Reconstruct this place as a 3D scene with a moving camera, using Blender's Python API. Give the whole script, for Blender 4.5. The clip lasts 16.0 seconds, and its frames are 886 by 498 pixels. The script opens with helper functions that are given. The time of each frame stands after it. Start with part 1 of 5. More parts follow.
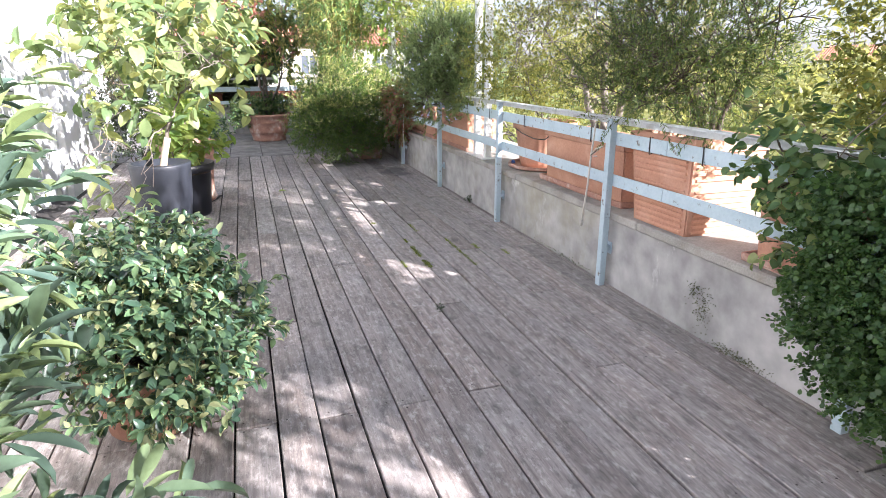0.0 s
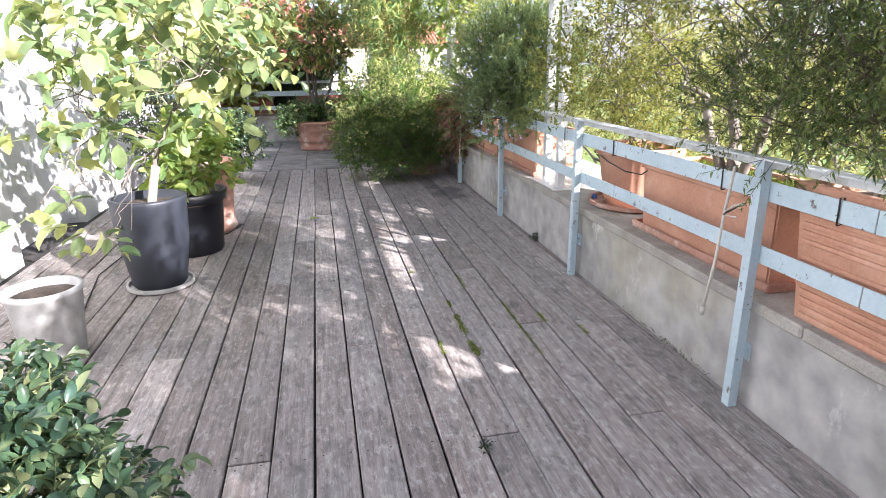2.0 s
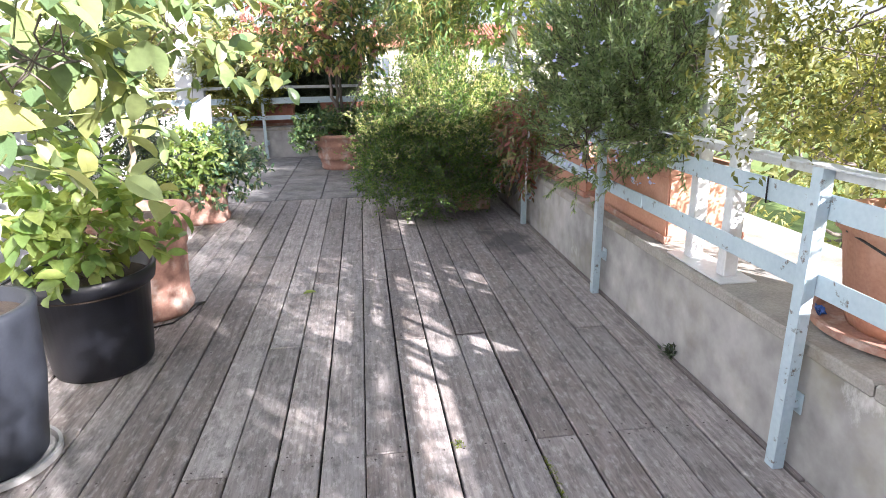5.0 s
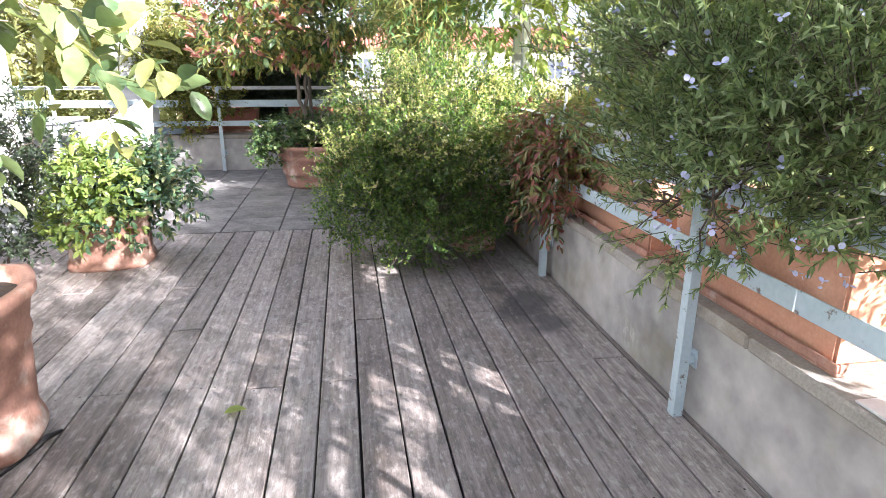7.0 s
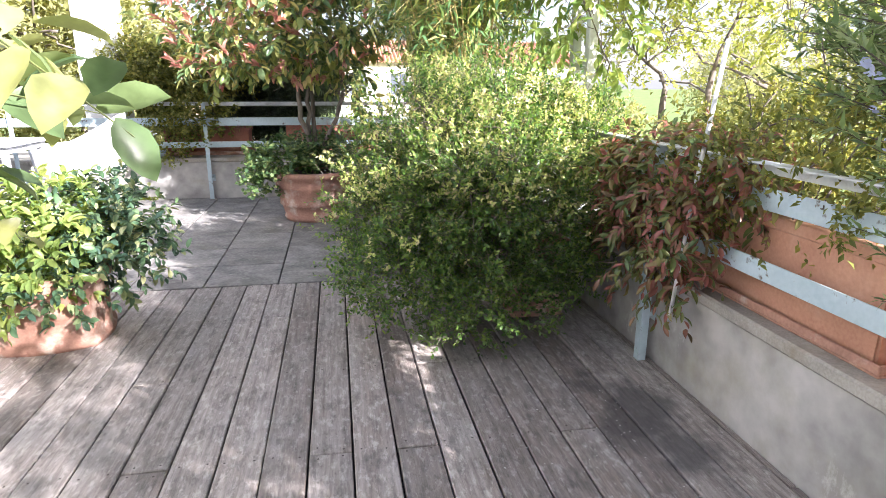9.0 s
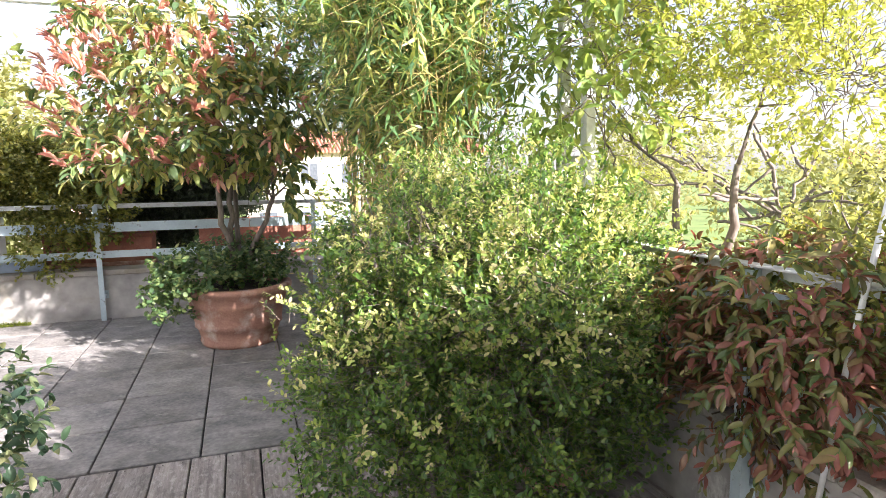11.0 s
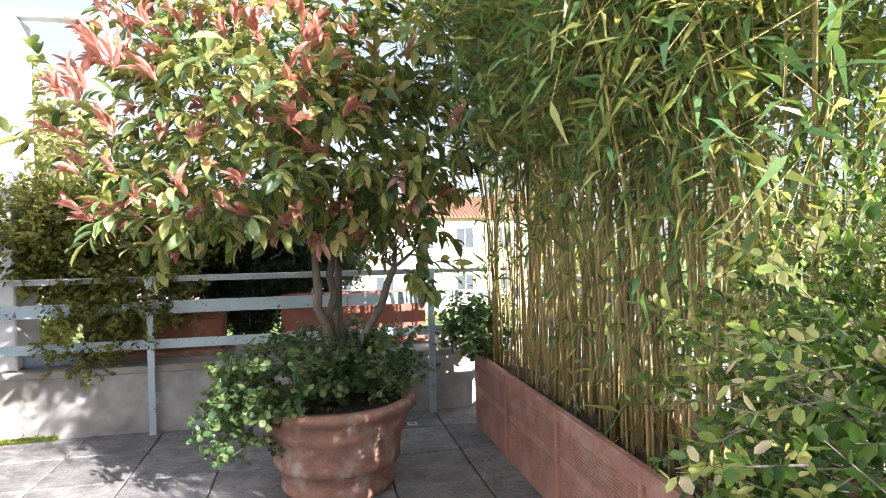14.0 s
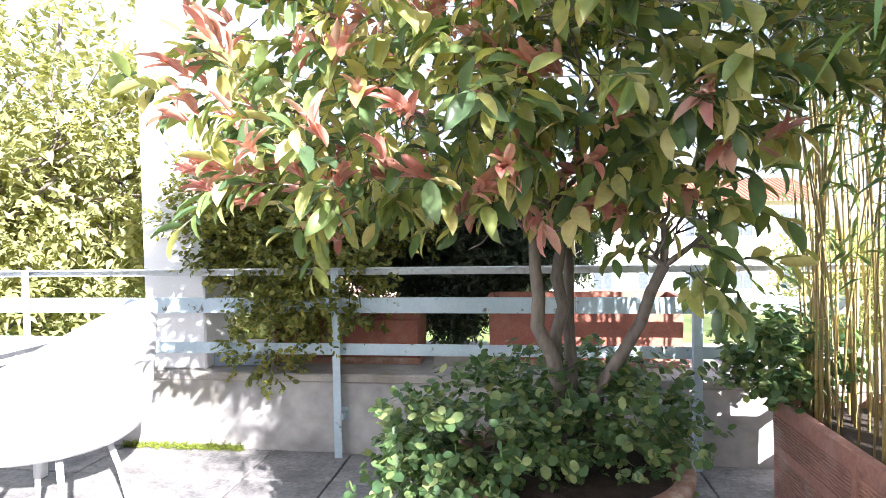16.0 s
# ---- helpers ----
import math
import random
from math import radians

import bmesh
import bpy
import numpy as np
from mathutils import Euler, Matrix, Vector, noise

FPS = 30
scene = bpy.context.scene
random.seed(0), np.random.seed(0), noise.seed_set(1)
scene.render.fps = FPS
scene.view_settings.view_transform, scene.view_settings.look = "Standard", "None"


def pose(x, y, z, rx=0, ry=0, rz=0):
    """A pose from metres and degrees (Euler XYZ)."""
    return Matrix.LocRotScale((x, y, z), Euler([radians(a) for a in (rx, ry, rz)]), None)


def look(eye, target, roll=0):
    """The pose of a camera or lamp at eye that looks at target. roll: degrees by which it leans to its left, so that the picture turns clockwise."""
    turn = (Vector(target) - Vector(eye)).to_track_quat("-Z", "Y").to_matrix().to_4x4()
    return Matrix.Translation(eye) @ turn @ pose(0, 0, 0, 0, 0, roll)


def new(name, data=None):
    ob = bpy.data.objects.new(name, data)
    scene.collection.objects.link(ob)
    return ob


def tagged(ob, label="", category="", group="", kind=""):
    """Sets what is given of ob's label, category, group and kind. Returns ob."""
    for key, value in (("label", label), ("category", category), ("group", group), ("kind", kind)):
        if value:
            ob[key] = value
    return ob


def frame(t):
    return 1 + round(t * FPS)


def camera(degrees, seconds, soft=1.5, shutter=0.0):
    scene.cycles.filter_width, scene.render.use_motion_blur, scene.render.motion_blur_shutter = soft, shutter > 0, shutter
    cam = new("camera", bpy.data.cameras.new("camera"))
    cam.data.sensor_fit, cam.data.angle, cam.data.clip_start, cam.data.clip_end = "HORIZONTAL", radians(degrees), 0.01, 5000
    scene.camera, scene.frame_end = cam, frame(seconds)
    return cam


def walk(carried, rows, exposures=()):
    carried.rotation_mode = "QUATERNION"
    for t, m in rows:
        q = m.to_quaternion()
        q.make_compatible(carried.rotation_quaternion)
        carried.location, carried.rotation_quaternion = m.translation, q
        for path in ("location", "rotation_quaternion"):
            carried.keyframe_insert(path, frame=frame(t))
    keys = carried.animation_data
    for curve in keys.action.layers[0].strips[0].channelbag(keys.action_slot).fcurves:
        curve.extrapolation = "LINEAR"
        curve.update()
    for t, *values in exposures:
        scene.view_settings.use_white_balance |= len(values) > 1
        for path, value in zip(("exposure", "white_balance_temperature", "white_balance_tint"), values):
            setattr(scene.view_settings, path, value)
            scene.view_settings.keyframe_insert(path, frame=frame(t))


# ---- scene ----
cam = camera(73.4, 16.0, soft=0.5)
PATH = [
    (0, (0.183, 1.349, 1.323), (0.774, 3.164, 0.726), -0.2),
    (0.5, (0.344, 1.625, 1.327), (0.929, 3.442, 0.733), -0.2),
    (1, (0.427, 1.909, 1.324), (0.981, 3.737, 0.73), -0.1),
    (1.5, (0.496, 2.2, 1.337), (1.048, 4.028, 0.741), -0.4),
    (2, (0.603, 2.468, 1.375), (0.981, 4.337, 0.773), -0.7),
    (2.5, (0.655, 2.766, 1.373), (1.021, 4.638, 0.772), -0.9),
    (3, (0.729, 3.097, 1.371), (1.096, 4.967, 0.761), -1.0),
    (3.5, (0.779, 3.412, 1.381), (1.037, 5.3, 0.775), -1.1),
    (4, (0.795, 3.761, 1.381), (1.048, 5.65, 0.776), -1.5),
    (4.2, (0.822, 3.899, 1.364), (1.071, 5.79, 0.764), -1.7),
    (6.3, (0.93, 5.307, 1.307), (1.157, 7.206, 0.722), 0.1),
    (6.5, (0.962, 5.449, 1.305), (1.186, 7.349, 0.721), 0.0),
    (7, (0.962, 5.75, 1.294), (1.27, 7.639, 0.712), 0.2),
    (7.5, (0.972, 6.019, 1.285), (1.292, 7.91, 0.715), 0.4),
    (8, (0.89, 6.318, 1.288), (1.218, 8.21, 0.728), 0.6),
    (8.2, (0.869, 6.435, 1.278), (1.193, 8.326, 0.715), 0.5),
    (10.3, (0.679, 7.649, 1.263), (1.076, 9.565, 0.848), -0.8),
    (10.5, (0.658, 7.764, 1.239), (1.083, 9.68, 0.852), -0.9),
    (11, (0.624, 7.78, 1.335), (1.263, 9.657, 1.074), -0.6),
    (11.5, (0.649, 7.963, 1.367), (1.302, 9.84, 1.138), -0.8),
    (12, (0.655, 8.155, 1.366), (1.276, 10.052, 1.252), -0.8),
    (12.5, (0.6, 8.478, 1.327), (1.201, 10.383, 1.239), -0.5),
    (13, (0.563, 8.806, 1.311), (1.16, 10.713, 1.23), -0.9),
    (13.4, (0.505, 9.109, 1.257), (0.98, 11.052, 1.235), -1.2),
    (13.5, (0.494, 9.19, 1.252), (0.958, 11.136, 1.226), -0.9),
    (14, (0.456, 9.532, 1.296), (0.888, 11.484, 1.257), -1.0),
    (14.5, (0.407, 9.855, 1.31), (0.777, 11.82, 1.274), -0.9),
    (15, (0.347, 10.139, 1.299), (0.653, 12.115, 1.275), -0.8),
    (15.5, (0.363, 10.414, 1.291), (0.587, 12.402, 1.267), -1.0),
    (16, (0.446, 10.653, 1.273), (0.17, 12.632, 1.207), -1.0),
]
walk(cam, [(t, look(eye, target, roll)) for t, eye, target, roll in PATH], [(0.0, 2.22, 6050, 20), (4.0, 2.24, 6050, 20), (6.5, 2.42, 6100, 20), (8.0, 2.52, 6100, 20), (10.5, 2.50, 6450, 20), (11.5, 2.25, 6500, 20), (13.0, 1.90, 6450, 20), (14.0, 2.22, 6250, 19), (15.0, 2.85, 6050, 19), (16.0, 2.80, 6050, 19)])
# ---- light ----
SUN_TO = Vector((0.62, -0.79, 0.45)).normalized()   # towards the sun
world = bpy.data.worlds.new("sky_world")
scene.world = world
world.use_nodes = True
wn = world.node_tree.nodes
sky = wn.new("ShaderNodeTexSky")
sky.sky_type = 'NISHITA'
sky.sun_disc = False
sky.sun_elevation = math.asin(SUN_TO.z)
sky.sun_rotation = math.atan2(SUN_TO.x, SUN_TO.y)
sky.air_density, sky.dust_density, sky.ozone_density = 1.0, 2.0, 1.0
wn["Background"].inputs["Strength"].default_value = 0.05
haze = wn.new("ShaderNodeMixRGB")          # thin even high cloud over the whole sky
haze.inputs["Fac"].default_value = 0.35
haze.inputs["Color2"].default_value = (7.0, 7.3, 7.8, 1)
world.node_tree.links.new(sky.outputs[0], haze.inputs["Color1"])
world.node_tree.links.new(haze.outputs[0], wn["Background"].inputs["Color"])
sun = new("sun", bpy.data.lights.new("sun", "SUN"))
sun.data.energy, sun.data.angle, sun.data.color = 5.0, radians(0.55), (1.0, 0.95, 0.87)
sun.matrix_world = look((0, 0, 20), Vector((0, 0, 20)) - SUN_TO)

# ---- materials ----


def mat(name, c1, c2=None, rough=0.7, scale=8.0, fine=60.0, bump=0.2, metal=0.0, stretch=(1, 1, 1), c3=None, amount3=0.5,
        scale3=3.0, vary=0.0, coords="Object", spec=0.5, depth=0.01, c4=None):
    """Two-scale noise between c1 and c2, optional stains c3, fine relief, and a lightness that varies from object to object."""
    m = bpy.data.materials.new(name)
    m.use_nodes = True
    nt = m.node_tree
    N, L = nt.nodes, nt.links
    b = N["Principled BSDF"]
    c2 = c2 or tuple(0.75 * v for v in c1)
    tc = N.new("ShaderNodeTexCoord")
    mp = N.new("ShaderNodeMapping")
    mp.inputs["Scale"].default_value = stretch
    L.new(tc.outputs[coords], mp.inputs["Vector"])
    n1, n2 = N.new("ShaderNodeTexNoise"), N.new("ShaderNodeTexNoise")
    n1.inputs["Scale"].default_value, n1.inputs["Detail"].default_value = scale, 6
    n2.inputs["Scale"].default_value, n2.inputs["Detail"].default_value = fine, 4
    oi = N.new("ShaderNodeObjectInfo")
    off = N.new("ShaderNodeVectorMath")
    off.operation = "SCALE"
    off.inputs[0].default_value = (13.0, 7.0, 5.0)
    L.new(oi.outputs["Random"], off.inputs["Scale"])
    add = N.new("ShaderNodeVectorMath")
    L.new(mp.outputs[0], add.inputs[0])
    L.new(off.outputs[0], add.inputs[1])
    src = add.outputs[0] if vary else mp.outputs[0]
    L.new(src, n1.inputs["Vector"])
    L.new(src, n2.inputs["Vector"])
    mixf = N.new("ShaderNodeMath")
    mixf.operation = "MULTIPLY_ADD"
    mixf.inputs[1].default_value = 0.45
    L.new(n2.outputs[0], mixf.inputs[0])
    half = N.new("ShaderNodeMath")
    half.operation = "MULTIPLY"
    half.inputs[1].default_value = 0.6
    L.new(n1.outputs[0], half.inputs[0])
    L.new(half.outputs[0], mixf.inputs[2])
    ramp = N.new("ShaderNodeValToRGB")
    ramp.color_ramp.elements[0].position, ramp.color_ramp.elements[1].position = 0.36, 0.68
    ramp.color_ramp.elements[0].color, ramp.color_ramp.elements[1].color = (*c2, 1), (*c1, 1)
    L.new(mixf.outputs[0], ramp.inputs[0])
    col = ramp.outputs[0]
    if c3:
        n3 = N.new("ShaderNodeTexNoise")
        n3.inputs["Scale"].default_value, n3.inputs["Detail"].default_value, n3.inputs["Roughness"].default_value = scale3, 7, 0.65
        L.new(tc.outputs[coords], n3.inputs["Vector"])
        r3 = N.new("ShaderNodeValToRGB")
        r3.color_ramp.elements[0].position, r3.color_ramp.elements[1].position = (0.60, 0.66) if scale3 > 20 else (0.52, 0.70)
        r3.color_ramp.elements[1].color = (amount3, amount3, amount3, 1)
        L.new(n3.outputs[0], r3.inputs[0])
        mx = N.new("ShaderNodeMixRGB")
        L.new(r3.outputs[0], mx.inputs["Fac"])
        L.new(col, mx.inputs["Color1"])
        mx.inputs["Color2"].default_value = (*c3, 1)
        col = mx.outputs[0]
    if c4:
        n4, r4, m4 = N.new("ShaderNodeTexNoise"), N.new("ShaderNodeValToRGB"), N.new("ShaderNodeMixRGB")
        n4.inputs["Scale"].default_value, n4.inputs["Detail"].default_value, n4.inputs["Roughness"].default_value = 3.1, 8, 0.72
        mp4 = N.new("ShaderNodeMapping")
        mp4.inputs["Location"].default_value, mp4.inputs["Scale"].default_value = (4.0, 9.0, 2.0), (1, 1, 0.55)
        L.new(tc.outputs[coords], mp4.inputs["Vector"])
        L.new(mp4.outputs[0], n4.inputs["Vector"])
        r4.color_ramp.elements[0].position, r4.color_ramp.elements[1].position = 0.60, 0.68
        r4.color_ramp.elements[1].color = (0.75, 0.75, 0.75, 1)
        L.new(n4.outputs[0], r4.inputs[0])
        L.new(r4.outputs[0], m4.inputs["Fac"])
        L.new(col, m4.inputs["Color1"])
        m4.inputs["Color2"].default_value = (*c4, 1)
        col = m4.outputs[0]
    if vary:
        mr = N.new("ShaderNodeMapRange")
        mr.inputs["To Min"].default_value, mr.inputs["To Max"].default_value = 1 - vary, 1 + vary
        L.new(oi.outputs["Random"], mr.inputs["Value"])
        hs = N.new("ShaderNodeHueSaturation")
        L.new(mr.outputs[0], hs.inputs["Value"])
        L.new(col, hs.inputs["Color"])
        col = hs.outputs[0]
    L.new(col, b.inputs["Base Color"])
    rr = N.new("ShaderNodeMapRange")
    rr.inputs["To Min"].default_value, rr.inputs["To Max"].default_value = max(0.05, rough - 0.12), min(1, rough + 0.12)
    L.new(n1.outputs[0], rr.inputs["Value"])
    L.new(rr.outputs[0], b.inputs["Roughness"])
    b.inputs["Metallic"].default_value = metal
    b.inputs["Specular IOR Level"].default_value = spec
    bp = N.new("ShaderNodeBump")
    bp.inputs["Strength"].default_value, bp.inputs["Distance"].default_value = bump, depth
    L.new(mixf.outputs[0], bp.inputs["Height"])
    L.new(bp.outputs[0], b.inputs["Normal"])
    return m


def leafmat(name, cols, through_col=None, gloss=0.4, amount=0.4, deep=0.65):
    """Leaves: each island takes its own colour along the ramp; light passes through them, stronger than it is thrown back."""
    m = bpy.data.materials.new(name)
    m.use_nodes = True
    N, L = m.node_tree.nodes, m.node_tree.links
    b = N["Principled BSDF"]
    g = N.new("ShaderNodeNewGeometry")
    ramp = N.new("ShaderNodeValToRGB")
    el = ramp.color_ramp.elements
    while len(el) < len(cols):
        el.new(0.5)
    for i, c in enumerate(cols):
        el[i].position = i / max(1, len(cols) - 1)
        el[i].color = (*(v * deep for v in c), 1)
    oi, sm, fr = N.new("ShaderNodeObjectInfo"), N.new("ShaderNodeMath"), N.new("ShaderNodeMath")
    fr.operation = "FRACT"
    L.new(g.outputs["Random Per Island"], sm.inputs[0])
    L.new(oi.outputs["Random"], sm.inputs[1])
    L.new(sm.outputs[0], fr.inputs[0])
    L.new(fr.outputs[0], ramp.inputs[0])
    tc, ns = N.new("ShaderNodeTexCoord"), N.new("ShaderNodeTexNoise")
    ns.inputs["Scale"].default_value, ns.inputs["Detail"].default_value = 55, 3
    L.new(tc.outputs["Object"], ns.inputs["Vector"])
    mr = N.new("ShaderNodeMapRange")
    mr.inputs["To Min"].default_value, mr.inputs["To Max"].default_value = 0.75, 1.25
    L.new(ns.outputs[0], mr.inputs["Value"])
    hs = N.new("ShaderNodeHueSaturation")
    L.new(mr.outputs[0], hs.inputs["Value"])
    L.new(ramp.outputs[0], hs.inputs["Color"])
    L.new(hs.outputs[0], b.inputs["Base Color"])
    b.inputs["Roughness"].default_value = gloss
    b.inputs["Specular IOR Level"].default_value = 0.45
    tr = N.new("ShaderNodeBsdfTranslucent")
    tint = N.new("ShaderNodeMixRGB")
    tint.blend_type = "MULTIPLY"
    tint.inputs["Fac"].default_value = 1.0
    L.new(hs.outputs[0], tint.inputs["Color1"])
    tint.inputs["Color2"].default_value = (*(v / deep for v in (through_col or (1.45, 1.35, 0.75))), 1)
    L.new(tint.outputs[0], tr.inputs["Color"])
    mix = N.new("ShaderNodeMixShader")
    mix.inputs[0].default_value = amount
    L.new(b.outputs[0], mix.inputs[1])
    L.new(tr.outputs[0], mix.inputs[2])
    L.new(mix.outputs[0], N["Material Output"].inputs["Surface"])
    return m


M = {}
def deck_material():
    """Grey weathered hardwood: long grain streaks, darker reddish heart in some boards, scuffs and stains across the boards."""
    m = bpy.data.materials.new("weathered_deck")
    m.use_nodes = True
    N, L = m.node_tree.nodes, m.node_tree.links
    b = N["Principled BSDF"]
    tc, oi = N.new("ShaderNodeTexCoord"), N.new("ShaderNodeObjectInfo")
    off = N.new("ShaderNodeVectorMath")
    off.operation = "SCALE"
    off.inputs[0].default_value = (31.0, 57.0, 0.0)
    L.new(oi.outputs["Random"], off.inputs["Scale"])

    def tex(scale, stretch, detail=6, rough=0.6):
        mp, ad, n = N.new("ShaderNodeMapping"), N.new("ShaderNodeVectorMath"), N.new("ShaderNodeTexNoise")
        mp.inputs["Scale"].default_value = stretch
        L.new(tc.outputs["Object"], mp.inputs["Vector"])
        L.new(mp.outputs[0], ad.inputs[0])
        L.new(off.outputs[0], ad.inputs[1])
        L.new(ad.outputs[0], n.inputs["Vector"])
        n.inputs["Scale"].default_value, n.inputs["Detail"].default_value, n.inputs["Roughness"].default_value = scale, detail, rough
        return n.outputs[0]

    def ramp(v, p0, p1, c0, c1):
        r = N.new("ShaderNodeValToRGB")
        r.color_ramp.elements[0].position, r.color_ramp.elements[1].position = p0, p1
        r.color_ramp.elements[0].color, r.color_ramp.elements[1].color = (*c0, 1), (*c1, 1)
        L.new(v, r.inputs[0])
        return r.outputs[0]

    def mix(f, a, b2, kind="MIX", fac=None):
        x = N.new("ShaderNodeMixRGB")
        x.blend_type = kind
        if fac is None:
            L.new(f, x.inputs["Fac"])
        else:
            x.inputs["Fac"].default_value = fac
        for s, k in ((a, "Color1"), (b2, "Color2")):
            if isinstance(s, tuple):
                x.inputs[k].default_value = (*s, 1)
            else:
                L.new(s, x.inputs[k])
        return x.outputs[0]

    streak = tex(1.0, (48, 2.6, 8), 9, 0.72)
    coarse = tex(1.0, (14, 0.9, 3), 5, 0.55)
    blot = tex(2.2, (1.6, 0.8, 1), 6, 0.65)
    speck = tex(60.0, (1.0, 0.45, 1), 3, 0.7)
    grey = ramp(streak, 0.32, 0.68, (0.138, 0.120, 0.113), (0.385, 0.352, 0.335))
    warm = ramp(streak, 0.32, 0.70, (0.095, 0.072, 0.061), (0.275, 0.222, 0.195))
    tone = N.new("ShaderNodeMath")
    tone.operation = "MULTIPLY_ADD"
    tone.inputs[1].default_value, tone.inputs[2].default_value = 0.55, -0.05
    L.new(oi.outputs["Random"], tone.inputs[0])
    both = N.new("ShaderNodeMath")
    L.new(tone.outputs[0], both.inputs[0])
    L.new(ramp(coarse, 0.45, 0.75, (0, 0, 0), (0.45, 0.45, 0.45)), both.inputs[1])
    col = mix(both.outputs[0], grey, warm)
    col = mix(ramp(blot, 0.48, 0.70, (0, 0, 0), (0.6, 0.6, 0.6)), col, (0.295, 0.285, 0.28))
    mott = tex(26.0, (1.5, 0.62, 1), 5, 0.7)
    col = mix(ramp(mott, 0.52, 0.63, (0, 0, 0), (0.62, 0.62, 0.62)), col, (0.44, 0.415, 0.395))
    knots = tex(14.0, (1.7, 0.5, 1), 6, 0.7)
    col = mix(ramp(knots, 0.55, 0.66, (0, 0, 0), (0.55, 0.55, 0.55)), col, (0.10, 0.094, 0.09))
    black = tex(9.0, (1.6, 0.7, 1), 8, 0.75)
    col = mix(ramp(black, 0.51, 0.68, (0, 0, 0), (0.8, 0.8, 0.8)), col, (0.075, 0.07, 0.068))
    # a dark patch beside the parapet: shade painted into the boards, along with damp
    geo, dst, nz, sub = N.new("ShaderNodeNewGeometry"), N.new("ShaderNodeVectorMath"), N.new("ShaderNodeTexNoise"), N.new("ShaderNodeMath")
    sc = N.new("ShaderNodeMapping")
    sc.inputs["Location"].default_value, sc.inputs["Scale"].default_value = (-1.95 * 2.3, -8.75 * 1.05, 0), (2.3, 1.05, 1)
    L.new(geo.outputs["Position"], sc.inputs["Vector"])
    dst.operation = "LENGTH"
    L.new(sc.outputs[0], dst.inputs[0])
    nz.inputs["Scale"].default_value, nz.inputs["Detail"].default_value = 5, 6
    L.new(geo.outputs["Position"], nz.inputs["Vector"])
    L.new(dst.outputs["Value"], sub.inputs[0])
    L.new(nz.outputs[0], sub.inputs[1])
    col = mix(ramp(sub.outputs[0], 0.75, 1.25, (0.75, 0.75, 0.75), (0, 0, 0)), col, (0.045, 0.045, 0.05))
    col = mix(ramp(speck, 0.56, 0.74, (0, 0, 0), (0.55, 0.55, 0.55)), col, (0.075, 0.065, 0.055))
    mr = N.new("ShaderNodeMapRange")
    mr.inputs["To Min"].default_value, mr.inputs["To Max"].default_value = 0.86, 1.42
    sw = N.new("ShaderNodeMath")
    sw.operation = "FRACT"
    m7 = N.new("ShaderNodeMath")
    m7.operation = "MULTIPLY"
    m7.inputs[1].default_value = 7.31
    L.new(oi.outputs["Random"], m7.inputs[0])
    L.new(m7.outputs[0], sw.inputs[0])
    L.new(sw.outputs[0], mr.inputs["Value"])
    hs = N.new("ShaderNodeHueSaturation")
    L.new(mr.outputs[0], hs.inputs["Value"])
    L.new(col, hs.inputs["Color"])
    L.new(hs.outputs[0], b.inputs["Base Color"])
    rr = N.new("ShaderNodeMapRange")
    rr.inputs["To Min"].default_value, rr.inputs["To Max"].default_value = 0.55, 0.9
    L.new(blot, rr.inputs["Value"])
    L.new(rr.outputs[0], b.inputs["Roughness"])
    bp = N.new("ShaderNodeBump")
    bp.inputs["Strength"].default_value, bp.inputs["Distance"].default_value = 0.8, 0.004
    L.new(streak, bp.inputs["Height"])
    L.new(bp.outputs[0], b.inputs["Normal"])
    return m


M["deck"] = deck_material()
M["slab"] = mat("paving_stone", (0.30, 0.29, 0.28), (0.115, 0.115, 0.118), rough=0.85, scale=7, fine=48, bump=0.6, c3=(0.11, 0.105, 0.095),
                amount3=0.75, scale3=2.6, vary=0.16, depth=0.006, c4=(0.36, 0.35, 0.33))
M["joint"] = mat("dark_joint", (0.05, 0.045, 0.04), (0.02, 0.02, 0.02), rough=0.95)
M["render"] = mat("stained_cement_render", (0.48, 0.475, 0.46), (0.21, 0.208, 0.204), rough=0.9, scale=1.5, fine=9, bump=0.3,
                  c3=(0.26, 0.235, 0.13), amount3=0.65, scale3=1.0, depth=0.005, c4=(0.60, 0.60, 0.59))
M["coping"] = mat("cement_coping", (0.40, 0.385, 0.35), (0.24, 0.23, 0.21), rough=0.92, scale=6, fine=110, bump=0.6, c3=(0.20, 0.17, 0.12),
                  amount3=0.7, scale3=4, depth=0.006)
M["white"] = mat("white_plaster", (0.80, 0.80, 0.80), (0.70, 0.71, 0.72), rough=0.85, scale=2, fine=120, bump=0.12)
M["rail"] = mat("pale_blue_paint", (0.47, 0.58, 0.63), (0.37, 0.48, 0.54), rough=0.5, scale=7, fine=60, bump=0.15, c3=(0.12, 0.085, 0.065),
                amount3=0.9, scale3=21, depth=0.002)
M["terra"] = mat("terracotta", (0.54, 0.30, 0.205), (0.41, 0.205, 0.135), rough=0.8, scale=5, fine=80, bump=0.18, c3=(0.62, 0.42, 0.32),
                 amount3=0.5, scale3=4, vary=0.1, depth=0.004)
M["terra_red"] = mat("old_red_terracotta", (0.42, 0.235, 0.175), (0.27, 0.145, 0.11), rough=0.9, scale=9, fine=70, bump=0.5, c3=(0.56, 0.49, 0.43),
                     amount3=0.85, scale3=7, vary=0.1, depth=0.005)
